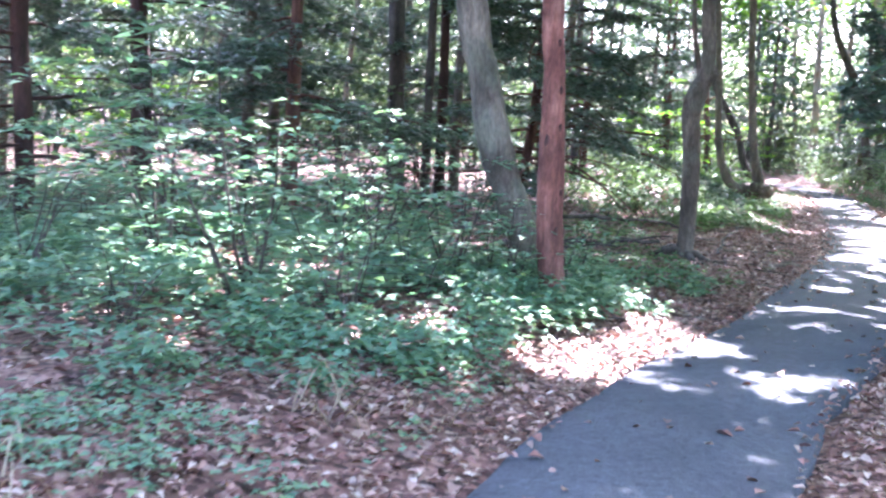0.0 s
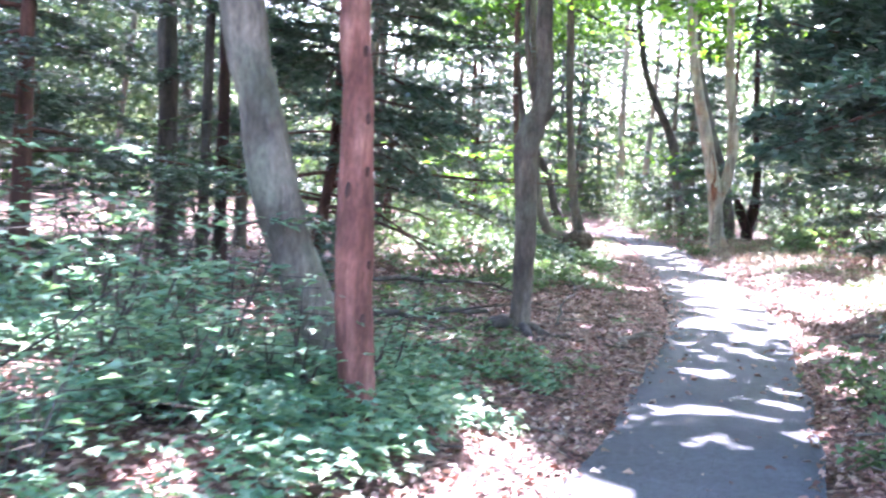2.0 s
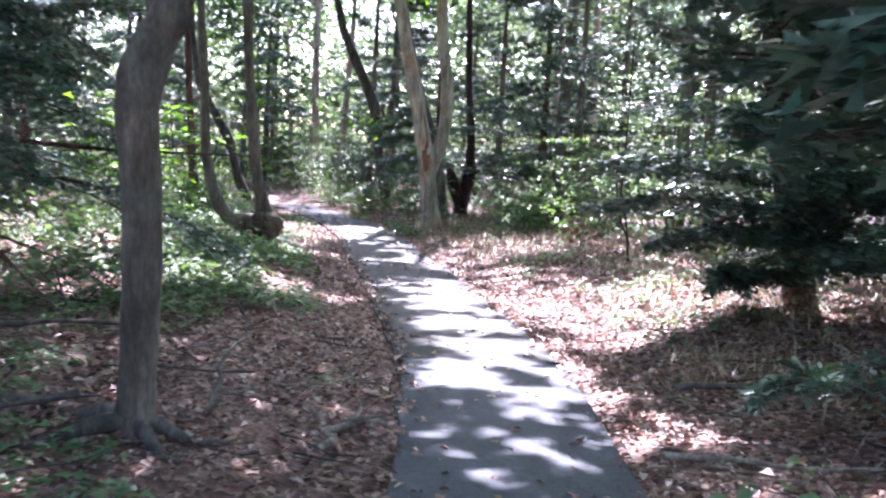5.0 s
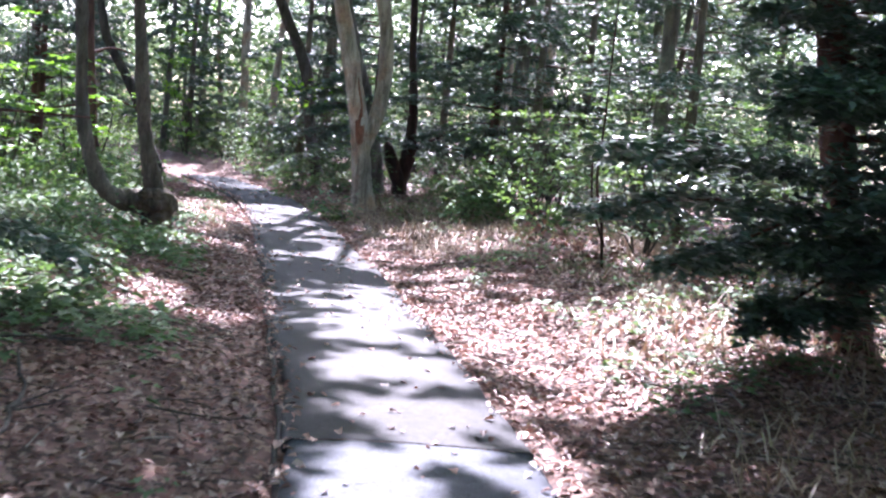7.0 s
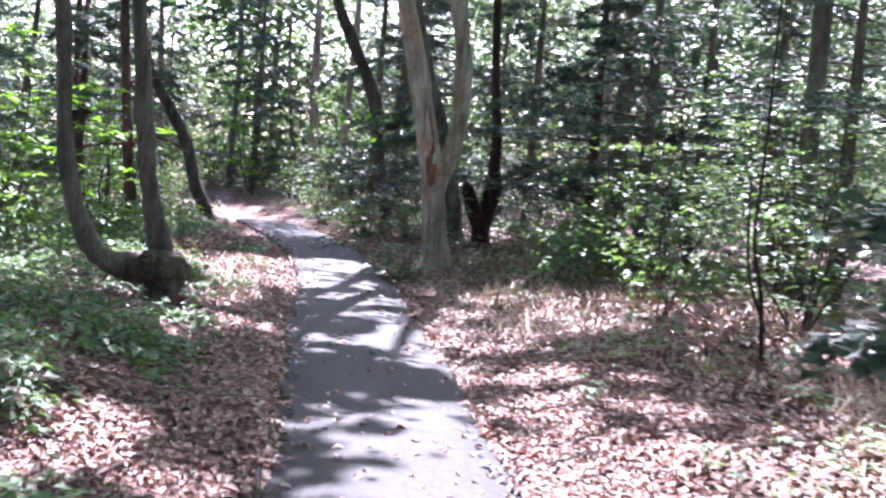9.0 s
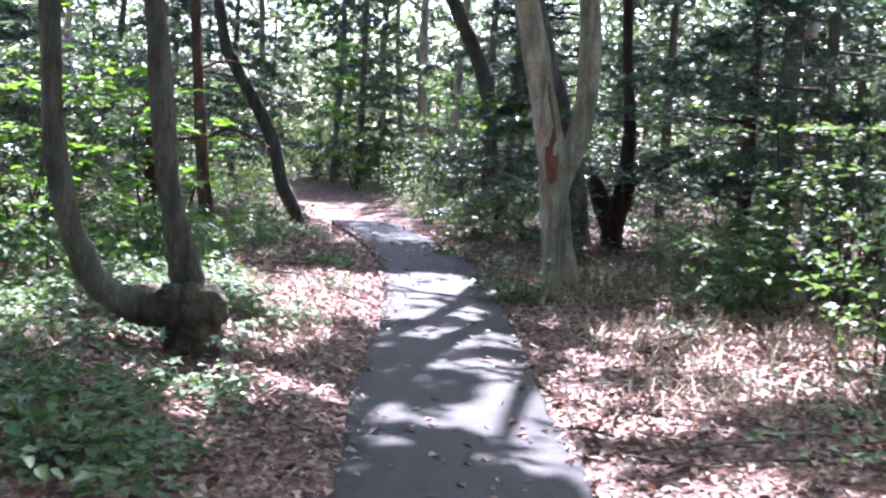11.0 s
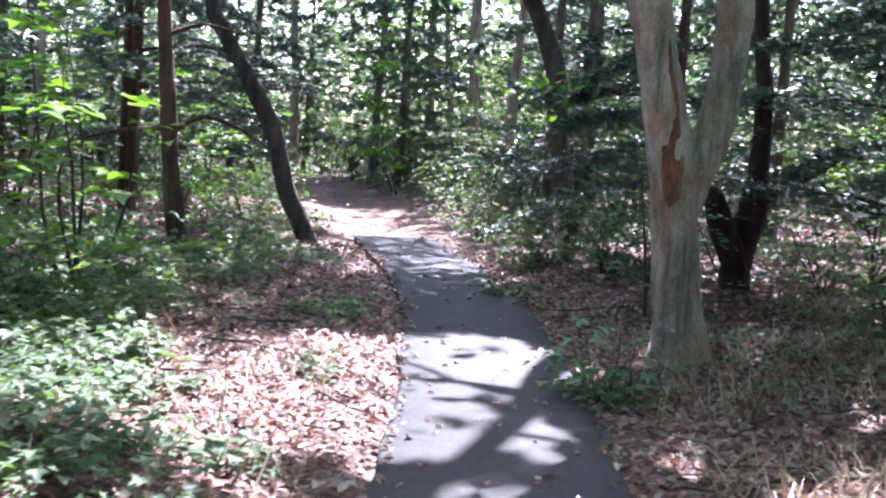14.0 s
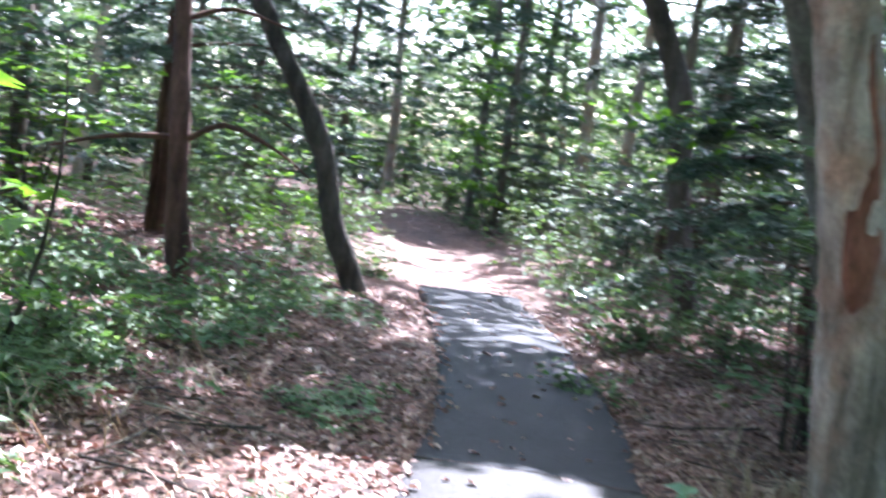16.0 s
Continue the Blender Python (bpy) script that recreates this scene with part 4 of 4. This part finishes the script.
# far woods all round, past the trees that can be counted
def far_woods():
    n = 2400
    az = RNG.uniform(0, 6.283, n)
    d = RNG.uniform(44, 92, n)
    c = np.stack([6 + d * np.cos(az), 22 + d * np.sin(az), 0.3 + 6.5 * RNG.random(n) ** 1.4], -1)
    # high leaf layer added to keep sun off the far foliage
    m = 1000
    az = RNG.uniform(0, 6.283, m)
    d = RNG.uniform(36, 92, m)
    shade_roof = np.stack([6 + d * np.cos(az), 22 + d * np.sin(az), RNG.uniform(9.5, 12, m)], -1)
    az = RNG.uniform(0.7, 2.0, 3600)
    d = RNG.uniform(26, 62, 3600)
    mid = np.stack([6 + d * np.cos(az), 22 + d * np.sin(az), 0.3 + 7.0 * RNG.random(3600) ** 1.2], -1)
    mid = mid[(np.abs(mid[:, 0] - path_x(np.minimum(mid[:, 1], 58))) > 2.4) | (mid[:, 1] > 60)]
    mid = mid[(mid[:, 2] < 4) | (mid[:, 1] > 52) | (mid[:, 0] < 2) | (mid[:, 0] > 17)]
    az = RNG.uniform(1.9, 2.95, 1500)
    d = RNG.uniform(17, 46, 1500)
    left = np.stack([6 + d * np.cos(az), 22 + d * np.sin(az), RNG.uniform(1.0, 6.0, 1500)], -1)
    mid = np.concatenate([mid, left])
    v, f = joined([cluster_leaves(mid, 28, 0.9, 0.4, 0.3), cluster_leaves(c, 24, 1.4, 0.6, 0.46, canopy=False), cluster_leaves(shade_roof, 24, 1.9, 0.3, 0.5, canopy=False)])
    return np_mesh("far_woods", v, f)


tagged(part("far_woods", far_woods(), M_FAR), "sunlit green foliage of the distant wood", "woods", kind="stuff")

# ---- bushes ----
for x, y, h, r, n, lf in ((-1.7, 6.5, 0.75, 0.75, 230, 0.115), (-0.6, 7.3, 0.9, 0.8, 260, 0.115), (-2.7, 7.7, 1.1, 0.9, 280, 0.115), (-1.3, 8.5, 1.4, 1.0, 330, 0.11), (-0.2, 8.3, 0.7, 0.7, 220, 0.1), (0.05, 9.0, 1.1, 0.6, 200, 0.1),
                          (-0.4, 10.6, 1.4, 1.0, 320, 0.1), (-3.5, 9.2, 1.1, 0.9, 280, 0.1), (-2.2, 10.2, 1.5, 1.1, 340, 0.11), (-1.0, 12.2, 1.6, 1.1, 320, 0.1), (0.5, 9.0, 0.95, 0.5, 200, 0.1), (0.95, 9.6, 0.8, 0.45, 160, 0.09), (-3.2, 11.0, 1.0, 1.0, 320, 0.1), (-4.6, 9.4, 0.8, 0.9, 280, 0.1), (-4.8, 12.0, 1.1, 1.1, 320, 0.1)):
    shrub("understorey_bush", x, y, h, r, int(n * 1.3), M_HERB, "leafy green bush in the undergrowth", lf * 0.8, flat=0.13, seed=int(x * 10), group="undergrowth bushes", tiers=True)
shrub("tall_sapling", -1.15, 7.4, 1.75, 1.1, 420, M_HERB, "tall thin sapling with broad flat leaves", 0.12, 5, 0.14, tiers=True)
shrub("tall_sapling", -2.0, 8.6, 2.3, 1.2, 475, M_HERB, "tall thin sapling with broad flat leaves", 0.12, 5, 0.14, tiers=True)
shrub("tall_sapling", -0.5, 9.2, 1.5, 0.9, 364, M_HERB, "tall thin sapling with broad flat leaves", 0.11, 5, 0.14, tiers=True)
for x, y, h, r, n in ((10.4, 22.6, 1.1, 0.9, 520), (11.5, 22.0, 1.6, 1.1, 620), (12.6, 23.4, 1.9, 1.2, 680), (11.4, 24.4, 1.5, 1.1, 620), (10.6, 25.2, 0.8, 0.8, 420), (12.2, 26.0, 2.1, 1.2, 720), (13.6, 25.0, 2.3, 1.3, 720), (12.2, 28.0, 0.6, 0.7, 360),
                      (13.9, 27.6, 2.2, 1.2, 640), (12.2, 20.2, 1.4, 1.0, 560), (13.4, 21.4, 2.0, 1.2, 640), (10.6, 19.0, 0.9, 0.8, 420), (11.4, 17.8, 1.3, 1.0, 480), (14.8, 23.2, 2.4, 1.3, 600), (15.4, 26.4, 2.5, 1.3, 560), (11.7, 32.8, 0.9, 0.9, 420),
                      (11.5, 37.4, 1.2, 1.0, 480), (12.6, 39.0, 1.5, 1.1, 520), (12.4, 42.2, 1.6, 1.2, 480), (13.6, 37.4, 1.8, 1.2, 500), (11.2, 34.0, 0.6, 0.7, 340), (13.0, 45.5, 1.8, 1.4, 480), (8.6, 47.5, 1.4, 1.4, 420), (13.4, 52.0, 1.6, 1.6, 460), (11.0, 29.9, 1.6, 0.75, 480), (14.2, 31.6, 1.8, 1.2, 520), (13.0, 32.6, 1.4, 1.1, 460), (16.0, 24.4, 2.4, 1.4, 560), (14.4, 29.0, 2.2, 1.2, 520), (12.9, 18.6, 1.6, 1.1, 460), (12.9, 29.3, 0.7, 0.8, 380), (13.4, 31.2, 0.9, 0.9, 400)):
    shrub("bank_bush", x, y, h * 1.3, r * 1.1, int(n * 1.6), M_SHRUB, "grey-green leafy bush on the bank", 0.08, flat=0.2, seed=int(x * 10 + y), group="bank bushes", tiers=h > 1.2)
for x, y, h, r, n in ((5.2, 27.2, 0.6, 0.8, 420), (4.4, 26.0, 0.9, 0.9, 420), (6.0, 29.0, 0.7, 0.9, 460), (6.6, 30.6, 0.6, 0.8, 420), (5.0, 30.2, 0.9, 1.0, 460), (7.6, 32.4, 0.6, 0.7, 360), (6.2, 32.6, 0.8, 0.9, 420), (3.6, 28.6, 1.1, 1.0, 420), (8.2, 37.6, 0.9, 0.9, 420), (7.4, 39.4, 1.2, 1.0, 440),
                      (8.9, 42.0, 1.1, 1.0, 420), (4.6, 33.6, 1.0, 1.0, 420), (5.0, 22.4, 0.5, 0.7, 320), (3.6, 24.0, 0.8, 0.9, 380), (4.4, 20.4, 0.45, 0.7, 300), (3.9, 22.0, 0.6, 0.8, 320), (2.0, 21.0, 0.9, 1.0, 360), (5.4, 21.0, 0.35, 0.5, 240), (2.7, 16.6, 0.7, 0.8, 340), (4.0, 17.8, 0.45, 0.7, 300),
                      (4.2, 9.3, 0.45, 0.4, 200), (4.5, 10.3, 0.5, 0.5, 240), (3.6, 8.4, 0.3, 0.3, 120), (10.2, 31.4, 0.3, 0.4, 180), (9.4, 26.9, 0.35, 0.35, 160), (9.0, 37.2, 0.35, 0.4, 160)):
    shrub("low_bush", x, y, h, r, n, M_SHRUB, "low leafy bush among dead leaves", 0.075, seed=int(x * 10 + y), group="low bushes")
shrub("bright_maple_sapling", 6.3, 30.0, 3.0, 1.2, 270, M_BRIGHT, "maple sapling with bright yellow-green leaves", 0.19, 5, 0.14, tiers=True)
shrub("bright_maple_sapling", 4.9, 28.6, 3.0, 1.3, 300, M_BRIGHT, "maple sapling with bright yellow-green leaves", 0.19, 5, 0.14, tiers=True)
shrub("bright_maple_sapling", 8.1, 39.0, 0.9, 0.9, 300, M_BRIGHT, "low sapling with bright yellow-green leaves", 0.12, 5, 0.22)
shrub("yellow_green_sapling", 12.3, 47.0, 4.2, 0.8, 240, M_BRIGHT, "slim sapling with yellow-green leaves", 0.2, 3, 0.25)
sap = tagged(new("bare_sapling"), "thin dark sapling on the bank", "sapling")
sap.location = (9.75, 20.2, float(ground_z(9.75, 20.2)))
part("stem", tube_mesh("stem", [[(0, 0, -0.1, 0.018), (-0.08, 0, 0.5, 0.016), (-0.18, 0, 0.9, 0.014), (-0.16, 0, 1.6, 0.011), (-0.08, 0.1, 3.0, 0.006)]], 7), M_KNOT, sap)
part("twig", tube_mesh("twig", [[(-0.02, 0, 0.25, 0.014), (-0.28, -0.1, 0.7, 0.011), (-0.33, -0.1, 1.3, 0.006)]], 6), M_KNOT, sap)

shrub("dead_bush", 9.6, 20.5, 0.6, 0.45, 170, M_LITTER, "low bush of withered reddish leaves on the bank", 0.09, 5, 0.5)
shrub("dead_bush", 3.4, 19.6, 0.5, 0.4, 120, M_LITTER, "low bush of withered reddish leaves among herbs", 0.09, 5, 0.5)

# ---- dead wood on the ground ----


def fallen_branch(pts, r, label, material):
    """A crooked dead branch lying on the ground, with a few broken side twigs."""
    p = spline(np.array([(*q, 0.0) for q in pts], float), 5 * len(pts))
    p[1:, :2] += RNG.normal(0, 0.9 * r + 0.008, (len(p) - 1, 2))
    p[1:, 2] += np.abs(RNG.normal(0, 0.5 * r, len(p) - 1))
    p[:, 3] = r * np.linspace(1, 0.35, len(p)) * RNG.uniform(0.85, 1.12, len(p))
    p[:, 2] += ground_z(p[:, 0], p[:, 1]) + r * 0.7
    o = np.array([*p[0, :3], 0])
    ob = part("fallen_branch", tube_mesh("fallen_branch", [p - o], 8, 0.1, int(r * 999)), material)
    ob.location = o[:3]
    head = p[-1, :2] - p[0, :2]
    head = head / np.linalg.norm(head)
    for s in RNG.uniform(0.25, 0.85, 3):
        at = p[int(s * (len(p) - 1))]
        side = RNG.choice([-1, 1])
        ln = RNG.uniform(5, 11) * r + 0.05
        d = np.array([head[0] * 0.7 - side * head[1], head[1] * 0.7 + side * head[0], RNG.uniform(0.0, 0.5)])
        tw = [np.array([*(at[:3] + d * ln * u + RNG.normal(0, 0.012, 3) * u), at[3] * (0.6 - 0.4 * u)]) for u in (0, 0.35, 0.7, 1.0)]
        part("twig", tube_mesh("twig", [np.array(tw) - o], 5, 0.1, 3), material, ob)
    return tagged(ob, label, "branch")


fallen_branch([(3.35, 12.6, 0.0), (3.6, 12.95, 0.03), (3.85, 12.9, 0.05), (4.15, 12.7, 0.0)], 0.028, "pale crooked dead branch on the leaves", M_DEAD)
fallen_branch([(0.9, 14.4, 0.1), (1.8, 14.6, 0.14), (2.6, 14.9, 0.16), (3.1, 15.2, 0.05)], 0.028, "long dark fallen branch", M_DARK)
fallen_branch([(0.5, 12.5, 0.0), (1.2, 12.7, 0.03), (1.8, 12.9, 0.03), (2.3, 13.1, 0.02)], 0.042, "dark fallen branch by the kinked tree", M_DARK)
fallen_branch([(0.7, 11.9, 0.02), (1.1, 12.2, 0.05), (1.5, 12.2, 0.04), (1.9, 12.6, 0.0)], 0.022, "crooked dead branch beside the kinked tree", M_DARK)
fallen_branch([(2.9, 13.0, 0.0), (3.2, 13.9, 0.1), (3.5, 14.6, 0.22), (3.6, 15.2, 0.3)], 0.016, "thin dead branch propped on the leaves", M_DARK)
fallen_branch([(5.0, 12.2, 0.02), (5.6, 11.6, 0.03), (6.3, 11.3, 0.0)], 0.017, "long pale dead branch beside the path", M_DEAD)
fallen_branch([(4.9, 11.2, 0.02), (5.4, 10.7, 0.03), (5.8, 10.2, 0.0)], 0.014, "thin dead branch on the leaves", M_DEAD)
fallen_branch([(6.0, 13.6, 0.02), (6.6, 13.0, 0.03), (7.1, 12.6, 0.0)], 0.02, "dark fallen branch on red-brown leaves", M_DARK)
fallen_branch([(9.7, 24.4, 0.02), (10.0, 24.0, 0.06), (10.3, 23.4, 0.0)], 0.012, "pale dead twig on dry grass", M_DEAD)
fallen_branch([(9.6, 23.9, 0.0), (9.9, 24.3, 0.09), (10.2, 24.4, 0.01)], 0.014, "pale dead twig on dry grass", M_DEAD)
fallen_branch([(9.7, 25.4, 0.0), (10.2, 24.9, 0.03), (10.7, 24.0, 0.0)], 0.011, "long pale dead twig", M_DEAD)
for q in range(26):
    x, y = RNG.uniform(-1, 12), RNG.uniform(9, 34)
    if abs(float(side_of_path(x, y))) < 1.75:
        continue
    a, ln = RNG.uniform(0, 6.283), RNG.uniform(0.4, 1.1)
    fallen_branch([(x + math.cos(a) * ln * u + RNG.normal(0, 0.05), y + math.sin(a) * ln * u + RNG.normal(0, 0.05), 0.02) for u in (0, 0.4, 0.7, 1)], RNG.uniform(0.006, 0.016), "dead twig among the leaves", (M_DEAD, M_DARK)[q % 2])

# ---- ground cover ----


def litter(n, lo, hi, y0, y1, size, keep_off=0.56, broad=True):
    y = RNG.uniform(y0, y1, n)
    d = RNG.uniform(lo, hi, n)
    x = path_x(y) + d * 1.07
    dd = np.abs(side_of_path(x, y))
    ok = (dd > keep_off + RNG.normal(0, 0.05, n)) | (RNG.random(n) < 0.02)
    x, y, dd = x[ok], y[ok], dd[ok]
    k = len(x)
    z = np.where(dd < 0.6, 0.042, ground_z(x, y) + 0.01) + RNG.uniform(0, 0.022, k) * (dd > 0.6)
    az = RNG.uniform(0, 6.283, k)
    axis = np.stack([np.cos(az), np.sin(az), RNG.normal(0, 0.17, k)], -1)
    nor = np.stack([RNG.normal(0, 0.22, k), RNG.normal(0, 0.22, k), np.ones(k)], -1)
    ln = size * RNG.uniform(0.55, 1.35, k)
    return leaves(np.stack([x, y, z], -1), axis, nor, ln, ln * RNG.uniform(0.45, 0.85, k), 0.25, 0.2, broad)


v, f = joined([litter(46000, -2.4, 2.8, 2, 20, 0.05), litter(40000, -2.4, 2.8, 18, 36, 0.052)])
litter_far = joined([litter(34000, -4.6, 5.0, 2, 22, 0.064, 2.0, False), litter(34000, -4.6, 5.0, 20, 40, 0.066, 2.0, False), litter(22000, -10, 11, 4, 50, 0.085, 4.0, False)])
tagged(part("leaf_litter_edges", np_mesh("leaf_litter_edges", *litter_far), M_LITTER), "scattered reddish brown dead leaves under the trees", "leaf litter", kind="stuff")
tagged(part("leaf_litter", np_mesh("leaf_litter", v, f), M_LITTER), "curled reddish brown dead leaves lying everywhere", "leaf litter", kind="stuff")


def herbs(n, area, cover, height, leaf, each=7, off=0.75):
    x0, x1, y0, y1 = area
    x, y = RNG.uniform(x0, x1, n), RNG.uniform(y0, y1, n)
    ok = (value_noise(x, y, 1.1, 61) * 0.65 + value_noise(x, y, 0.4, 62) * 0.35 < cover) & (np.abs(side_of_path(x, y)) > off) & (np.hypot(x - 6.05, y - 23.5) > 0.65)
    x, y = x[ok], y[ok]
    k = len(x)
    h = height * RNG.uniform(0.35, 1.2, k)
    c = np.repeat(np.stack([x, y, ground_z(x, y) + h], -1), each, axis=0)
    hh = np.repeat(h, each)
    m = len(c)
    az = RNG.uniform(0, 6.283, m)
    r = RNG.uniform(0.01, 0.09, m)
    c = c + np.stack([np.cos(az) * r, np.sin(az) * r, -RNG.uniform(0, 0.6, m) * hh], -1)
    axis = np.stack([np.cos(az), np.sin(az), RNG.uniform(-0.25, 0.15, m)], -1)
    nor = np.stack([RNG.normal(0, 0.18, m), RNG.normal(0, 0.18, m), np.ones(m)], -1)
    ln = leaf * RNG.uniform(0.6, 1.3, m)
    return leaves(c, axis, nor, ln, ln * RNG.uniform(0.65, 0.95, m), 0.12, 0.15, True, True)


v, f = joined([herbs(4000, (-4.5, 1.5, 5.2, 10.5), 0.57, 0.24, 0.075, off=1.2), herbs(800, (-4.0, 0.2, 3.0, 6.0), 0.62, 0.07, 0.045, 4, off=0.95), herbs(700, (-1.8, 0.9, 4.0, 6.6), 0.6, 0.09, 0.05, 5, off=1.0), herbs(800, (0.2, 2.4, 7.5, 11.5), 0.46, 0.12, 0.06, off=1.0), herbs(2600, (-8, 0, 9, 16), 0.58, 0.25, 0.09)])
tagged(part("ground_herbs", np_mesh("ground_herbs", v, f), M_HERB), "low green leafy plants covering the ground", "ground plants", kind="stuff")
v, f = joined([herbs(3600, (2.0, 8.2, 15, 36), 0.52, 0.2, 0.075, 6, 1.15), herbs(1300, (3.0, 6.6, 16.5, 24.5), 0.56, 0.16, 0.085, 6, 1.2), herbs(900, (4.2, 7.0, 24.6, 30), 0.55, 0.2, 0.085, 6, 1.5), herbs(1100, (5.2, 8.8, 28.8, 34.5), 0.56, 0.17, 0.075, 6, 0.85), herbs(3400, (8.2, 15, 15, 44), 0.47, 0.22, 0.07, 6, 1.5), herbs(2600, (4, 15, 34, 56), 0.58, 0.3, 0.1, 6, 1.0), herbs(1300, (6.0, 8.6, 25.5, 31.5), 0.5, 0.12, 0.06, 6, 1.0), herbs(700, (1.2, 4, 10.5, 15), 0.38, 0.12, 0.06, 6, 0.9)])
tagged(part("woodland_herbs", np_mesh("woodland_herbs", v, f), M_SHRUB), "low grey-green plants growing through dead leaves", "ground plants", kind="stuff")


def dry_grass(n, area, cover, seed):
    x0, x1, y0, y1 = area
    x, y = RNG.uniform(x0, x1, n), RNG.uniform(y0, y1, n)
    ok = (value_noise(x, y, 0.9, seed) < cover) & (np.abs(side_of_path(x, y)) > 0.9)
    x, y = x[ok], y[ok]
    k = len(x)
    az = RNG.uniform(0, 6.283, k)
    return blades(np.stack([x, y, ground_z(x, y) - 0.005], -1), az, RNG.uniform(0.14, 0.42, k), RNG.uniform(0.003, 0.007, k), RNG.uniform(0.1, 0.9, k))


v, f = joined([dry_grass(11000, (8.6, 13, 17, 30), 0.56, 71), dry_grass(4200, (6.2, 11, 12.5, 19), 0.48, 72), dry_grass(3600, (3.5, 8, 21, 31), 0.45, 73), dry_grass(1800, (-4, 0.5, 3, 8), 0.36, 74), dry_grass(1500, (9.5, 14, 29, 42), 0.4, 75)])
tagged(part("dry_grass", np_mesh("dry_grass", v, f), M_STRAW), "tufts of dry straw-coloured blades", "dry grass", kind="stuff")


def scattered_twigs(n, lo, hi, y0, y1):
    """Short broken twigs strewn over the leaves."""
    rows = []
    while len(rows) < n:
        y = RNG.uniform(y0, y1)
        x = float(path_x(y)) + RNG.uniform(lo, hi)
        if abs(float(side_of_path(x, y))) < 0.72:
            continue
        a, ln, r = RNG.uniform(0, 6.283), RNG.uniform(0.15, 0.75), RNG.uniform(0.003, 0.009)
        tw = []
        for u in (0.0, 0.35, 0.7, 1.0):
            px, py = x + math.cos(a) * ln * u + RNG.normal(0, 0.02), y + math.sin(a) * ln * u + RNG.normal(0, 0.02)
            tw.append((px, py, float(ground_z(px, py)) + 0.025 + 0.03 * RNG.random(), r * (1 - 0.6 * u)))
        rows.append(tw)
    return tube_mesh("scattered_twigs", rows, 4, 0.1, 5, step=0.16)


tagged(part("scattered_twigs", scattered_twigs(420, -3.6, 3.4, 8, 31), M_DEAD), "pale broken twigs strewn over dead leaves", "twigs", kind="stuff")
tagged(part("dark_twigs", scattered_twigs(420, -3.8, 3.4, 8, 31), M_DARK), "dark broken twigs strewn over dead leaves", "twigs", kind="stuff")

# dark boughs behind the conifer that hangs over the path
conifer("dark_conifer", [(10.7, 15.4, 0.1, 0.12), (10.7, 15.4, 2.5, 0.09)], "dark conifer behind the big path-side one", 0.5, 7.0, 2.2, 48, seed=95, dense=0.7)
conifer("dark_conifer", [(7.9, 11.6, 0.1, 0.12), (7.9, 11.6, 2.5, 0.09)], "dark conifer behind the overhanging one", 0.45, 5.5, 2.3, 44, seed=91, dense=0.9)
conifer("dark_conifer", [(7.3, 8.6, 0.1, 0.1), (7.3, 8.6, 2.5, 0.07)], "dark conifer behind the overhanging one", 0.8, 5.0, 2.0, 34, seed=93, dense=0.8)
